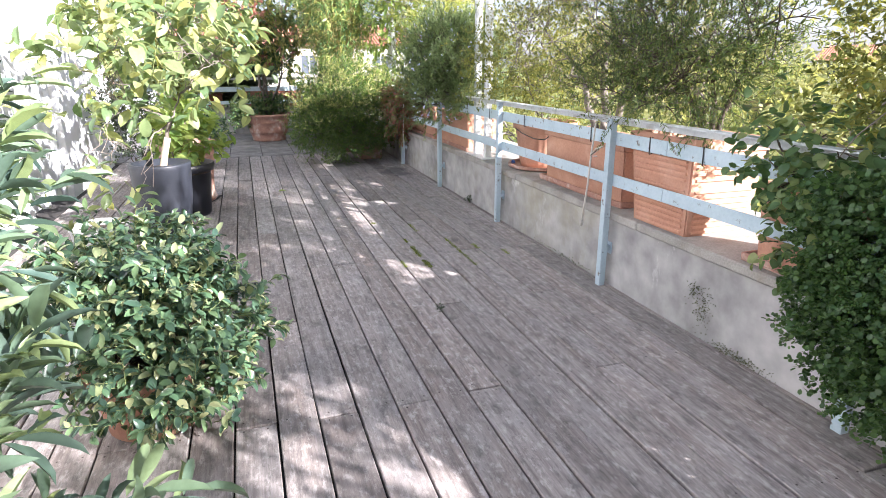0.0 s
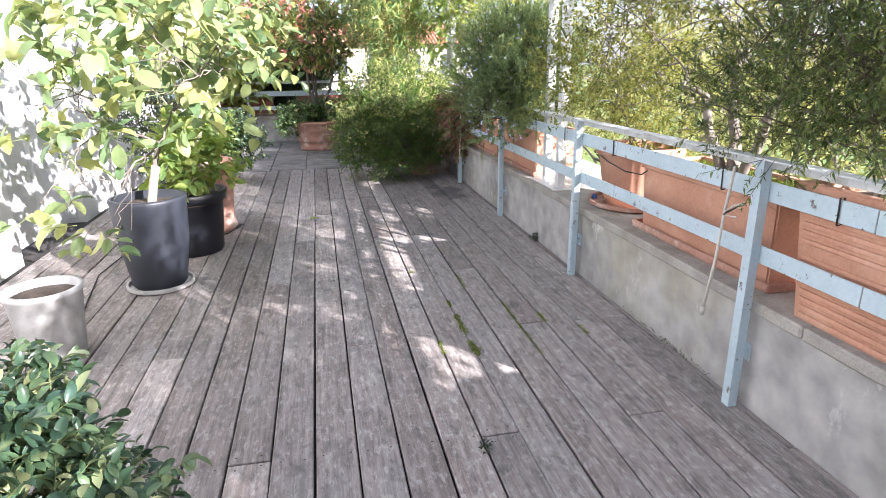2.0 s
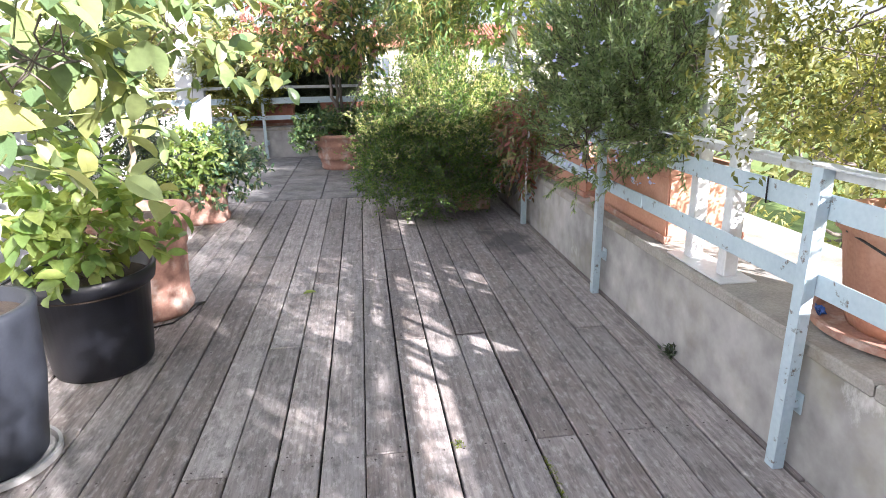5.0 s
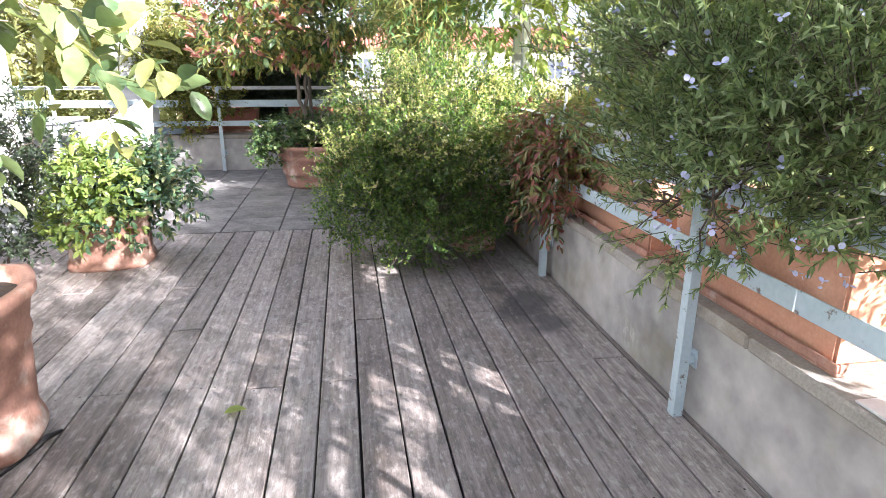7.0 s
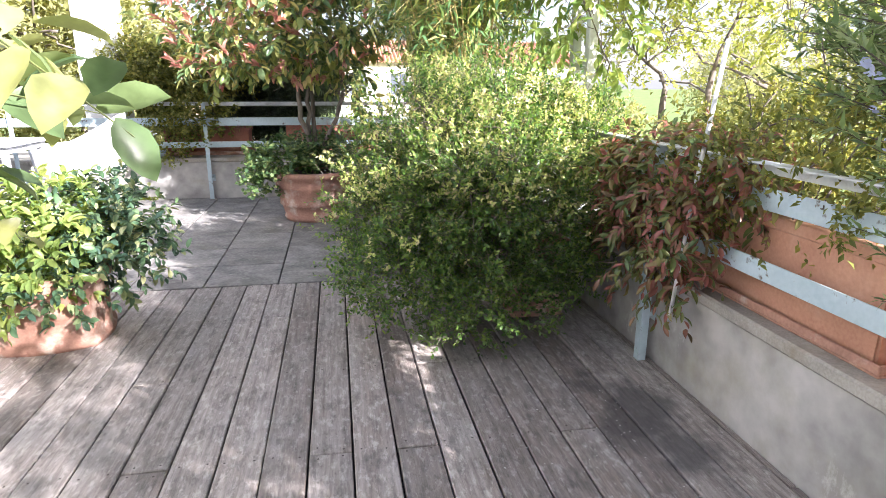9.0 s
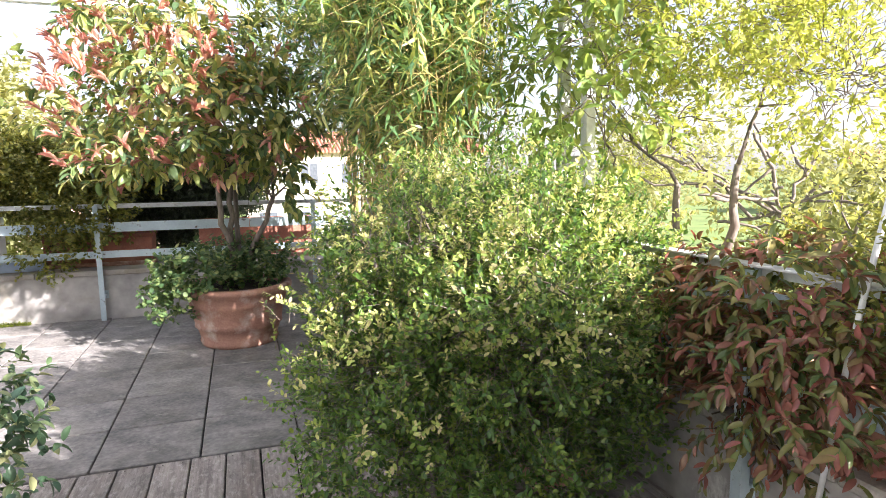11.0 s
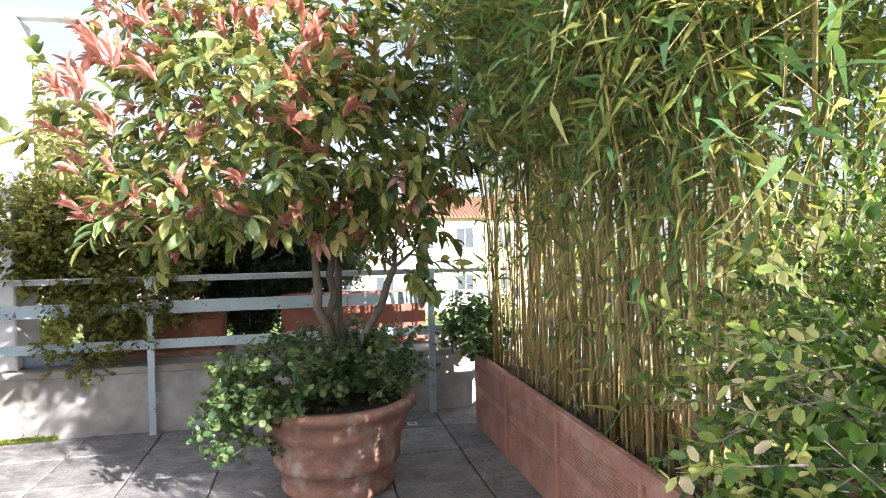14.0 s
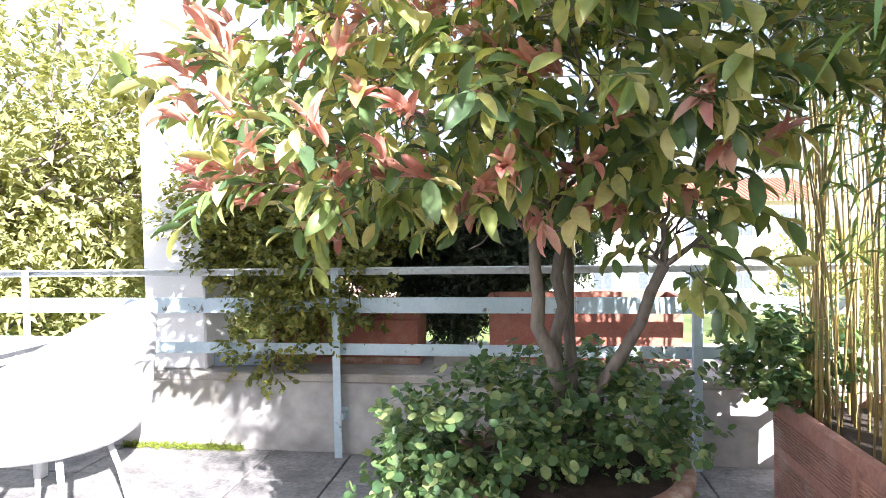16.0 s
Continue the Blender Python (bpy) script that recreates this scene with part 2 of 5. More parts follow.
M["terra_pink"] = mat("dusty_pink_terracotta", (0.46, 0.245, 0.19), (0.30, 0.15, 0.115), rough=0.88, scale=8, fine=70, bump=0.4, c3=(0.52, 0.40, 0.34), amount3=0.6, scale3=6, depth=0.004)
M["terra_box"] = mat("dark_red_terracotta", (0.34, 0.13, 0.085), (0.23, 0.085, 0.06), rough=0.8, scale=6, fine=80, bump=0.2, c3=(0.40, 0.22, 0.16), amount3=0.5, scale3=5, depth=0.003)
M["handrail"] = mat("peeling_white_paint", (0.64, 0.67, 0.67), (0.48, 0.53, 0.55), rough=0.55, scale=9, fine=70, bump=0.2, c3=(0.30, 0.29, 0.26), amount3=0.9, scale3=14, depth=0.002)
M["slate"] = mat("slate_grey_plastic", (0.026, 0.031, 0.041), (0.018, 0.021, 0.029), rough=0.5, scale=4, fine=90, bump=0.08)
M["black"] = mat("black_plastic", (0.014, 0.016, 0.022), (0.01, 0.011, 0.015), rough=0.4, scale=5, fine=90, bump=0.08)
M["grey_saucer"] = mat("grey_plastic", (0.42, 0.42, 0.41), (0.33, 0.33, 0.32), rough=0.6)
M["soil"] = mat("potting_soil", (0.06, 0.042, 0.03), (0.02, 0.014, 0.01), rough=1.0, scale=20, fine=120, bump=0.8)
M["bark"] = mat("grey_bark", (0.22, 0.19, 0.16), (0.085, 0.07, 0.06), rough=0.9, scale=12, fine=70, bump=0.6, stretch=(1, 1, 0.3))
M["bark_pale"] = mat("pale_bark", (0.42, 0.36, 0.27), (0.28, 0.23, 0.165), rough=0.85, scale=9, fine=60, bump=0.4, stretch=(1, 1, 0.3))
M["bark_dark"] = mat("dark_bark", (0.11, 0.085, 0.065), (0.05, 0.04, 0.03), rough=0.9, scale=12, fine=70, bump=0.6)
M["twig_green"] = mat("green_twig", (0.20, 0.24, 0.09), (0.12, 0.14, 0.05), rough=0.7)
M["culm"] = mat("bamboo_culm", (0.44, 0.35, 0.14), (0.24, 0.19, 0.075), rough=0.45, scale=4, fine=40, bump=0.1, stretch=(1, 1, 0.2), vary=0.35)
M["cable"] = mat("black_rubber", (0.02, 0.02, 0.02), (0.012, 0.012, 0.012), rough=0.6)
M["rope"] = mat("off_white_rope", (0.62, 0.60, 0.55), (0.45, 0.43, 0.38), rough=0.9)
M["chair_white"] = mat("white_moulded_plastic", (0.62, 0.63, 0.66), (0.57, 0.58, 0.61), rough=0.4, bump=0.03)
M["galv"] = mat("white_painted_steel", (0.68, 0.70, 0.71), (0.54, 0.56, 0.57), rough=0.5, scale=5, fine=60, c3=(0.42, 0.42, 0.40), amount3=0.6, scale3=7)
M["lawn"] = mat("lawn", (0.16, 0.24, 0.06), (0.08, 0.13, 0.03), rough=1.0, scale=0.6, fine=12, bump=0.4, c3=(0.22, 0.22, 0.08), scale3=0.15)
M["roof"] = mat("roof_tile", (0.48, 0.23, 0.15), (0.30, 0.13, 0.09), rough=0.9, vary=0.15, scale=3, fine=30)
M["facade"] = mat("pale_facade", (0.72, 0.68, 0.62), (0.62, 0.58, 0.52), rough=0.9, scale=0.5, fine=8)
M["facade_pink"] = mat("pink_facade", (0.62, 0.42, 0.36), (0.54, 0.35, 0.30), rough=0.9, scale=0.5, fine=8)
M["pane_far"] = mat("window_dark", (0.10, 0.12, 0.14), (0.06, 0.07, 0.09), rough=0.15, bump=0.02)

M["lf_lemon"] = leafmat("lemon_leaf", [(0.10, 0.17, 0.08), (0.16, 0.23, 0.10), (0.22, 0.29, 0.13), (0.30, 0.35, 0.15), (0.40, 0.41, 0.15)], through_col=(1.35, 1.3, 0.85), gloss=0.32, amount=0.36, deep=0.9)
M["lf_lemon_y"] = leafmat("young_lemon_leaf", [(0.162, 0.266, 0.088), (0.255, 0.351, 0.109), (0.347, 0.411, 0.137)], gloss=0.35, amount=0.5, deep=0.9)
M["lf_var"] = leafmat("glossy_shrub_leaf", [(0.039, 0.079, 0.057), (0.055, 0.107, 0.065), (0.075, 0.139, 0.073), (0.113, 0.177, 0.087), (0.329, 0.345, 0.183)], gloss=0.28, amount=0.25, deep=1.25)
M["lf_olea"] = leafmat("long_dark_leaf", [(0.055, 0.095, 0.081), (0.085, 0.133, 0.099), (0.124, 0.188, 0.114), (0.236, 0.300, 0.130)], gloss=0.32, amount=0.3, deep=1.2)
M["lf_needle"] = leafmat("needle_leaf", [(0.11, 0.18, 0.08), (0.17, 0.26, 0.11), (0.25, 0.34, 0.16), (0.37, 0.45, 0.26)], gloss=0.45, amount=0.4, deep=0.8)
M["lf_jun"] = leafmat("dark_needle_leaf", [(0.055, 0.10, 0.04), (0.09, 0.15, 0.05), (0.15, 0.21, 0.07), (0.24, 0.29, 0.10)], gloss=0.5, amount=0.45, deep=0.7)
M["lf_tiny"] = leafmat("tiny_round_leaf", [(0.06, 0.14, 0.05), (0.10, 0.20, 0.07), (0.15, 0.27, 0.09)], gloss=0.4, amount=0.35, deep=0.55)
M["lf_mid"] = leafmat("shrub_leaf", [(0.10, 0.13, 0.04), (0.17, 0.20, 0.055), (0.26, 0.28, 0.075), (0.38, 0.36, 0.11)], gloss=0.42, amount=0.45, deep=0.8)
# bush greens split dark and bright: sun on its top is put into them
M["lf_bush"] = leafmat("abelia_leaf", [(0.045, 0.11, 0.028), (0.08, 0.17, 0.035), (0.14, 0.26, 0.05), (0.26, 0.35, 0.075)], gloss=0.3, amount=0.3, deep=0.8)
M["lf_bush_new_lit"] = leafmat("abelia_new_lit_leaf", [(0.26, 0.38, 0.09), (0.40, 0.47, 0.14), (0.52, 0.52, 0.21), (0.50, 0.42, 0.28)], through_col=(1.25, 1.2, 0.8), gloss=0.35, amount=0.36, deep=1.0)
M["lf_nand"] = leafmat("red_green_leaf", [(0.08, 0.14, 0.05), (0.15, 0.20, 0.06), (0.24, 0.22, 0.08), (0.24, 0.10, 0.08), (0.34, 0.13, 0.11), (0.14, 0.15, 0.07)], through_col=(1.5, 1.2, 0.8), gloss=0.28, amount=0.3, deep=0.9)
M["lf_bamb"] = leafmat("bamboo_leaf", [(0.075, 0.16, 0.08), (0.12, 0.22, 0.085), (0.19, 0.27, 0.09), (0.40, 0.40, 0.14)], gloss=0.34, amount=0.5, deep=1.3)
M["lf_phot"] = leafmat("photinia_leaf", [(0.08, 0.14, 0.075), (0.13, 0.21, 0.09), (0.24, 0.31, 0.11), (0.40, 0.42, 0.16), (0.54, 0.49, 0.24)], gloss=0.28, amount=0.48, deep=1.0)
M["lf_red"] = leafmat("red_young_leaf", [(0.48, 0.19, 0.17), (0.57, 0.31, 0.26), (0.62, 0.42, 0.32)], through_col=(1.3, 1.05, 0.8), gloss=0.3, amount=0.42, deep=1.0)
M["lf_mint"] = leafmat("ground_cover_leaf", [(0.065, 0.137, 0.059), (0.095, 0.183, 0.073), (0.153, 0.249, 0.095), (0.312, 0.376, 0.158)], gloss=0.45, amount=0.35, deep=0.75)
M["lf_yel"] = leafmat("yellow_green_leaf", [(0.232, 0.296, 0.078), (0.362, 0.410, 0.104), (0.455, 0.471, 0.141)], gloss=0.4, amount=0.55, deep=1.0)
M["lf_dark"] = leafmat("dark_leaf", [(0.041, 0.061, 0.043), (0.062, 0.094, 0.056), (0.090, 0.122, 0.068)], gloss=0.4, amount=0.3, deep=0.8)
M["lf_far"] = leafmat("far_tree_leaf", [(0.22, 0.25, 0.11), (0.32, 0.34, 0.15), (0.40, 0.40, 0.20)], gloss=0.6, amount=0.45, deep=0.9)
M["fl_blue"] = leafmat("pale_blue_flower", [(0.50, 0.54, 0.80), (0.62, 0.66, 0.88)], through_col=(1, 1, 1), amount=0.4, deep=1.0)

M["lf_moss"] = leafmat("moss_leaf", [(0.10, 0.15, 0.02), (0.17, 0.22, 0.03), (0.24, 0.28, 0.05)], gloss=0.8, amount=0.3, deep=0.9)
M["lf_mossd"] = leafmat("dark_moss", [(0.05, 0.06, 0.015), (0.09, 0.10, 0.025)], gloss=0.8, amount=0.2, deep=0.9)
M["blue"] = mat("blue_plastic", (0.03, 0.09, 0.32), (0.02, 0.06, 0.22), rough=0.4)
M["tray_blue"] = mat("pale_blue_plastic", (0.42, 0.52, 0.66), (0.34, 0.44, 0.58), rough=0.45)
M["petal"] = mat("dry_petal", (0.62, 0.60, 0.58), (0.45, 0.43, 0.42), rough=0.9)
M["screw"] = mat("rusty_screw", (0.06, 0.045, 0.04), (0.03, 0.025, 0.02), rough=0.7)

# ---- builders ----


def mesh_object(name, verts, faces, material, parent=None, label="", smooth=False):
    me = bpy.data.meshes.new(name)
    me.from_pydata([tuple(v) for v in verts], [], faces)
    me.update()
    if smooth:
        me.polygons.foreach_set("use_smooth", [True] * len(me.polygons))
    me.materials.append(material)
    ob = new(name, me)
    if parent:
        ob.parent = parent
    if label:
        tagged(ob, label)
    return ob


def part(name, bm, material, parent=None, label="", smooth=False):
    """Links a bmesh as one mesh object under a thing or a part."""
    me = bpy.data.meshes.new(name)
    if smooth:
        for f in bm.faces:
            f.smooth = True
    bm.to_mesh(me)
    bm.free()
    me.materials.append(material)
    ob = new(name, me)
    if parent:
        ob.parent = parent
    if label:
        tagged(ob, label)
    return ob


def thing(name, x, y, z, label, category, group="", rz=0):
    ob = new(name)
    ob.matrix_basis = pose(x, y, z, 0, 0, rz)
    return tagged(ob, label, category, group)


def add_box(bm, x0, x1, y0, y1, z0, z1, bevel=0.0, seg=1):
    r = bmesh.ops.create_cube(bm, size=1.0)
    bmesh.ops.transform(bm, matrix=Matrix.LocRotScale(((x0 + x1) / 2, (y0 + y1) / 2, (z0 + z1) / 2), None, (x1 - x0, y1 - y0, z1 - z0)), verts=r["verts"])
    if bevel:
        es = list({e for v in r["verts"] for e in v.link_edges})
        bmesh.ops.bevel(bm, geom=es, offset=bevel, segments=seg, affect="EDGES")


def box(x0, x1, y0, y1, z0, z1, bevel=0.0, seg=1):
    bm = bmesh.new()
    add_box(bm, x0, x1, y0, y1, z0, z1, bevel, seg)
    return bm


def lathe(profile, n=40, flutes=0, depth=0.0, square=0.0):
    """Turned body from (radius, z) pairs; flutes cut n grooves; square pulls the section towards a rounded square."""
    bm = bmesh.new()
    rings = []
    for r, z in profile:
        ring = []
        for i in range(n):
            a = 2 * math.pi * i / n
            k = 1.0
            if square:
                k = 1 + square * (1 / max(abs(math.cos(a)), abs(math.sin(a))) - 1)
            if flutes:
                k *= 1 - depth * (0.5 + 0.5 * math.cos(flutes * a))
            ring.append(bm.verts.new((r * k * math.cos(a), r * k * math.sin(a), z)))
        rings.append(ring)
    for a, b in zip(rings, rings[1:]):
        for i in range(n):
            bm.faces.new((a[i], a[(i + 1) % n], b[(i + 1) % n], b[i]))
    bm.faces.new(rings[0][::-1])
    bm.faces.new(rings[-1])
    return bm


def tube_data(path, radii, sides=6):
    """Vertices and faces of a tube along a polyline."""
    P = [Vector(p) for p in path]
    V, F = [], []
    up = Vector((0.31, 0.17, 0.94))
    for i, p in enumerate(P):
        d = (P[min(i + 1, len(P) - 1)] - P[max(i - 1, 0)]).normalized()
        a = d.cross(up)
        if a.length < 0.05:
            a = d.cross(Vector((1, 0, 0)))
        a.normalize()
        b = d.cross(a)
        for s in range(sides):
            t = 2 * math.pi * s / sides
            V.append(p + radii[i] * (math.cos(t) * a + math.sin(t) * b))
    for i in range(len(P) - 1):
        for s in range(sides):
            s2 = (s + 1) % sides
            F.append((i * sides + s, i * sides + s2, (i + 1) * sides + s2, (i + 1) * sides + s))
    F.append(tuple(range(sides))[::-1])
    F.append(tuple((len(P) - 1) * sides + s for s in range(sides)))
    return V, F


class Tubes:
    def __init__(self):
        self.V, self.F = [], []

    def add(self, path, radii, sides=6):
        v, f = tube_data(path, radii, sides)
        o = len(self.V)
        self.V += v
        self.F += [tuple(i + o for i in q) for q in f]

    def limb(self, a, b, r0, r1, rng, wiggle=0.12, n=6, sides=6, sag=0.0):
        a, b = Vector(a), Vector(b)
        ln = (b - a).length
        pts = []
        off = Vector((0, 0, 0))
        for i in range(n + 1):
            t = i / n
            if 0 < i < n:
                off = off * 0.6 + Vector(rng.normal(0, wiggle * ln / n * 1.3, 3))
            pts.append(a.lerp(b, t) + off * math.sin(math.pi * min(1, t * 1.0)) ** 0.5 - Vector((0, 0, sag * ln * t * t)))
        self.add(pts, [r0 + (r1 - r0) * i / n for i in range(n + 1)], sides)
        return pts

    def done(self, name, material, parent, label=""):
        return mesh_object(name, self.V, self.F, material, parent, label, smooth=True)


def unit(a):
    return a / np.maximum(np.linalg.norm(a, axis=1, keepdims=True), 1e-9)


LEAF = {
    "small": (np.array([(0, 0, 0), (-.5, .45, .12), (0, .5, 0), (.5, .45, .12), (0, 1, -.06)]), [(0, 2, 1), (0, 3, 2), (1, 2, 4), (2, 3, 4)]),
    "round": (np.array([(0, 0, 0), (-.45, .3, .05), (-.42, .75, .04), (0, 1, 0), (.42, .75, .04), (.45, .3, .05), (0, .5, -.05)]),
              [(0, 6, 1), (1, 6, 2), (2, 6, 3), (3, 6, 4), (4, 6, 5), (5, 6, 0)]),
    "large": (np.array([(0, 0, 0), (-.27, .13, .06), (0, .13, .01), (.27, .13, .06), (-.47, .36, .11), (0, .36, .01), (.47, .36, .11), (-.46, .62, .09), (0, .62, -.01), (.46, .62, .09),
                        (-.27, .86, .01), (0, .86, -.06), (.27, .86, .01), (0, 1, -.13)]),
              [(0, 2, 1), (0, 3, 2), (1, 2, 5, 4), (2, 3, 6, 5), (4, 5, 8, 7), (5, 6, 9, 8), (7, 8, 11, 10), (8, 9, 12, 11), (10, 11, 13), (11, 12, 13)]),
    "blade": (np.array([(0, 0, 0), (-.5, .3, .06), (.5, .3, .06), (0, 1, -.16)]), [(0, 2, 1), (1, 2, 3)]),
}


def leaf_mesh(name, pos, way, face, length, width, shape, material, parent, label="", single=0):
    """The leaves of a crown. way: along the leaf; face: about its upper side. The first ones are objects of their own, the rest one mesh."""
    T, faces = LEAF[shape]
    if single:
        me = bpy.data.meshes.new("leaf")
        me.from_pydata([tuple(v) for v in T * np.array([width.mean() / length.mean(), 1, 1])], [], faces)
        me.materials.append(material)
        for p, w, f, s in list(zip(pos, unit(way), face, length))[:single]:
            x = np.cross(w, f)
            x /= max(np.linalg.norm(x), 1e-6)
            z = np.cross(x, w)
            ob = new("leaf", me)
            ob.parent = parent
            ob.matrix_basis = Matrix([[float(s * x[i]), float(s * w[i]), float(s * z[i]), float(p[i])] for i in range(3)] + [[0, 0, 0, 1]])
        pos, way, face, length, width = pos[single:], way[single:], face[single:], length[single:], width[single:]
    n = len(pos)
    way = unit(way)
    side = unit(np.cross(way, face))
    nrm = np.cross(side, way)
    ln, wd = length[:, None, None], width[:, None, None]
    V = (pos[:, None, :] + T[None, :, 0:1] * wd * side[:, None, :] + T[None, :, 1:2] * ln * way[:, None, :] + T[None, :, 2:3] * ln * nrm[:, None, :])
    k = len(T)
    V = V.reshape(-1, 3).astype(np.float32)
    corner = np.concatenate([np.array(f) for f in faces])
    sizes = np.array([len(f) for f in faces])
    loops = (np.arange(n)[:, None] * k + corner[None, :]).ravel().astype(np.int32)
    totals = np.tile(sizes, n).astype(np.int32)
    starts = np.concatenate([[0], np.cumsum(totals)[:-1]]).astype(np.int32)
    me = bpy.data.meshes.new(name)
    me.vertices.add(len(V))
    me.vertices.foreach_set("co", V.ravel())
    me.loops.add(len(loops))
    me.loops.foreach_set("vertex_index", loops)
    me.polygons.add(len(totals))
    me.polygons.foreach_set("loop_start", starts)
    me.update(calc_edges=True)
    me.materials.append(material)
    ob = new(name, me)
    ob.parent = parent
    return tagged(ob, label, kind="stuff")


def in_blobs(rng, blobs, n, shell=0.5, lumps=0.5, grain=2.2, clump=0.0):
    """n points and outward directions in a set of ellipsoids (cx, cy, cz, rx, ry, rz), thinned by noise so that the outline is uneven."""
    B = np.array(blobs, dtype=float)
    vol = B[:, 3] * B[:, 4] * B[:, 5]
    pick = rng.choice(len(B), size=n, p=vol / vol.sum())
    d = unit(rng.normal(size=(n, 3)))
    r = np.cbrt(rng.uniform(shell ** 3, 1, n))
    seed = rng.uniform(0, 50)
    lump = np.array([noise.noise(Vector(v) * grain + Vector((seed, 0, 0))) for v in (d + B[pick, :3])])
    r = r * (1 + lumps * lump)
    p = B[pick, :3] + d * B[pick, 3:] * r[:, None]
    out = unit(d * B[pick, 3:])
    if clump:
        dense = np.array([noise.noise(Vector(v) * clump + Vector((0, seed, 0))) for v in p]) + rng.normal(0, 0.07, n) > -0.06
        p, out = p[dense], out[dense]
    return p, out


def shoots(rng, p, out, length, leaves, up=0.3, spread=0.5, droop=0.0):
    """Leaf places along short shoots that start at p and grow outwards."""
    n = len(p)
    d = unit(out + rng.normal(0, spread, (n, 3)) + np.array([0, 0, up]))
    ln = length * rng.uniform(0.6, 1.3, n)
    t = (np.arange(leaves)[None, :] + rng.uniform(0.2, 0.8, (n, leaves))) / leaves
    pos = p[:, None, :] + d[:, None, :] * (ln[:, None] * t)[:, :, None]
    pos[:, :, 2] -= droop * (ln[:, None] * t) ** 2 / max(length, 1e-6)
    return d, ln, pos


def foliage(parent, rng, p, out, length, leaves, shape, leaf_len, leaf_wid, material, up=0.3, spread=0.5, droop=0.0, angle=0.9,
            twig=None, twig_r=0.002, name="crown", label="", hang=0.0, single=0):
    d, ln, pos = shoots(rng, p, out, length, leaves, up, spread, droop)
    n = len(p)
    a = rng.normal(size=(n, leaves, 3))
    dd = np.repeat(d[:, None, :], leaves, 1)
    perp = a - (a * dd).sum(2, keepdims=True) * dd
    perp /= np.maximum(np.linalg.norm(perp, axis=2, keepdims=True), 1e-9)
    ang = rng.normal(angle, 0.25, (n, leaves, 1))
    way = dd * np.cos(ang) + perp * np.sin(ang)
    way[:, :, 2] -= hang
    face = np.array([0, 0, 1.0]) + 0.5 * dd + rng.normal(0, 0.35, (n, leaves, 3))
    size = rng.uniform(0.65, 1.2, n * leaves)
    leaf_mesh(name, pos.reshape(-1, 3), way.reshape(-1, 3), face.reshape(-1, 3), leaf_len * size, leaf_wid * size, shape, material, parent, label, single)
    if twig:
        base = p - d * 0.25 * ln[:, None]
        tip = p + d * ln[:, None]
        tip[:, 2] -= droop * ln ** 2 / max(length, 1e-6)
        s = unit(np.cross(d, np.array([0.3, 0.5, 0.8])))
        b2 = np.cross(d, s)
        ring = [s, -0.5 * s + 0.87 * b2, -0.5 * s - 0.87 * b2]
        V = np.concatenate([np.stack([base + q * twig_r for q in ring], 1), np.stack([tip + q * twig_r * 0.4 for q in ring], 1)], 1).reshape(-1, 3)
        F = [(i * 6 + q, i * 6 + (q + 1) % 3, i * 6 + 3 + (q + 1) % 3, i * 6 + 3 + q) for i in range(n) for q in range(3)]
        tagged(mesh_object("twig_mass", V, F, twig, parent), kind="stuff")


def woody(parent, rng, base, hubs, blobs, r0, count, material, name="trunk", r_tip=0.003, wiggle=0.14, stems=1, spread=0.03):
    """Trunk stems from the base to the hubs, and limbs from there into the crown."""
    tb = Tubes()
    B = np.array(blobs, dtype=float)
    tops = []
    for i, h in enumerate(hubs):
        b = Vector(base) + Vector((rng.normal(0, spread), rng.normal(0, spread), 0)) * (1 if stems > 1 else 0)
        tb.limb(b, h, r0 * (1 if i == 0 else 0.75), r0 * 0.55, rng, wiggle * 0.7, 8, 8)
        tops.append(Vector(h))
    nodes = [(t, r0 * 0.5) for t in tops]
    for i in range(count):
        c = B[rng.integers(len(B))]
        d = unit(rng.normal(size=(1, 3)))[0]
        target = Vector(c[:3] + d * c[3:] * rng.uniform(0.5, 0.95))
        some = [nodes[q] for q in rng.integers(len(nodes), size=7)] + [(t, r0 * 0.5) for t in tops]
        start, rs = min(some, key=lambda q: (q[0] - target).length)
        ra = max(rs * 0.72, r_tip * 1.2)
        pts = tb.limb(start, target, ra, r_tip, rng, wiggle * 1.3, 7, 5)
        nodes += [(pts[q], ra + (r_tip - ra) * q / 7) for q in (2, 3, 4, 5)]
        for q in range(2):
            j = rng.integers(2, 6)
            e = pts[j] + (target - pts[j]) * 0.6 + Vector(rng.normal(0, 0.16, 3)) * float(np.mean(c[3:])) * 1.4
            tb.limb(pts[j], e, ra * 0.4 + r_tip * 0.5, r_tip * 0.7, rng, wiggle, 4, 4)
    return tb.done(name, material, parent)

# ---- structure ----
FACE_X, FACE_Y, TOP = 2.25, 13.91, 0.46     # inner faces of the parapets and their height
EDGE = 10.69                                # where the deck meets the paving


def structure(name, bm, material, label, category):
    return tagged(part(name, bm, material), label, category, kind="structure")


ground = structure("ground", box(-600, 600, -600, 600, -3.9, -3.6), M["lawn"], "green lawn far below the terrace", "lawn")
slab = structure("floor", box(-9, 3.3, -4, 15.2, -0.30, -0.04), M["joint"], "dark base slab under the deck and paving", "floor")
podium = structure("wall_building", box(-9, 3.2, -3.9, 15.05, -3.6, -0.31), M["white"], "plain plaster wall of the building below", "wall")

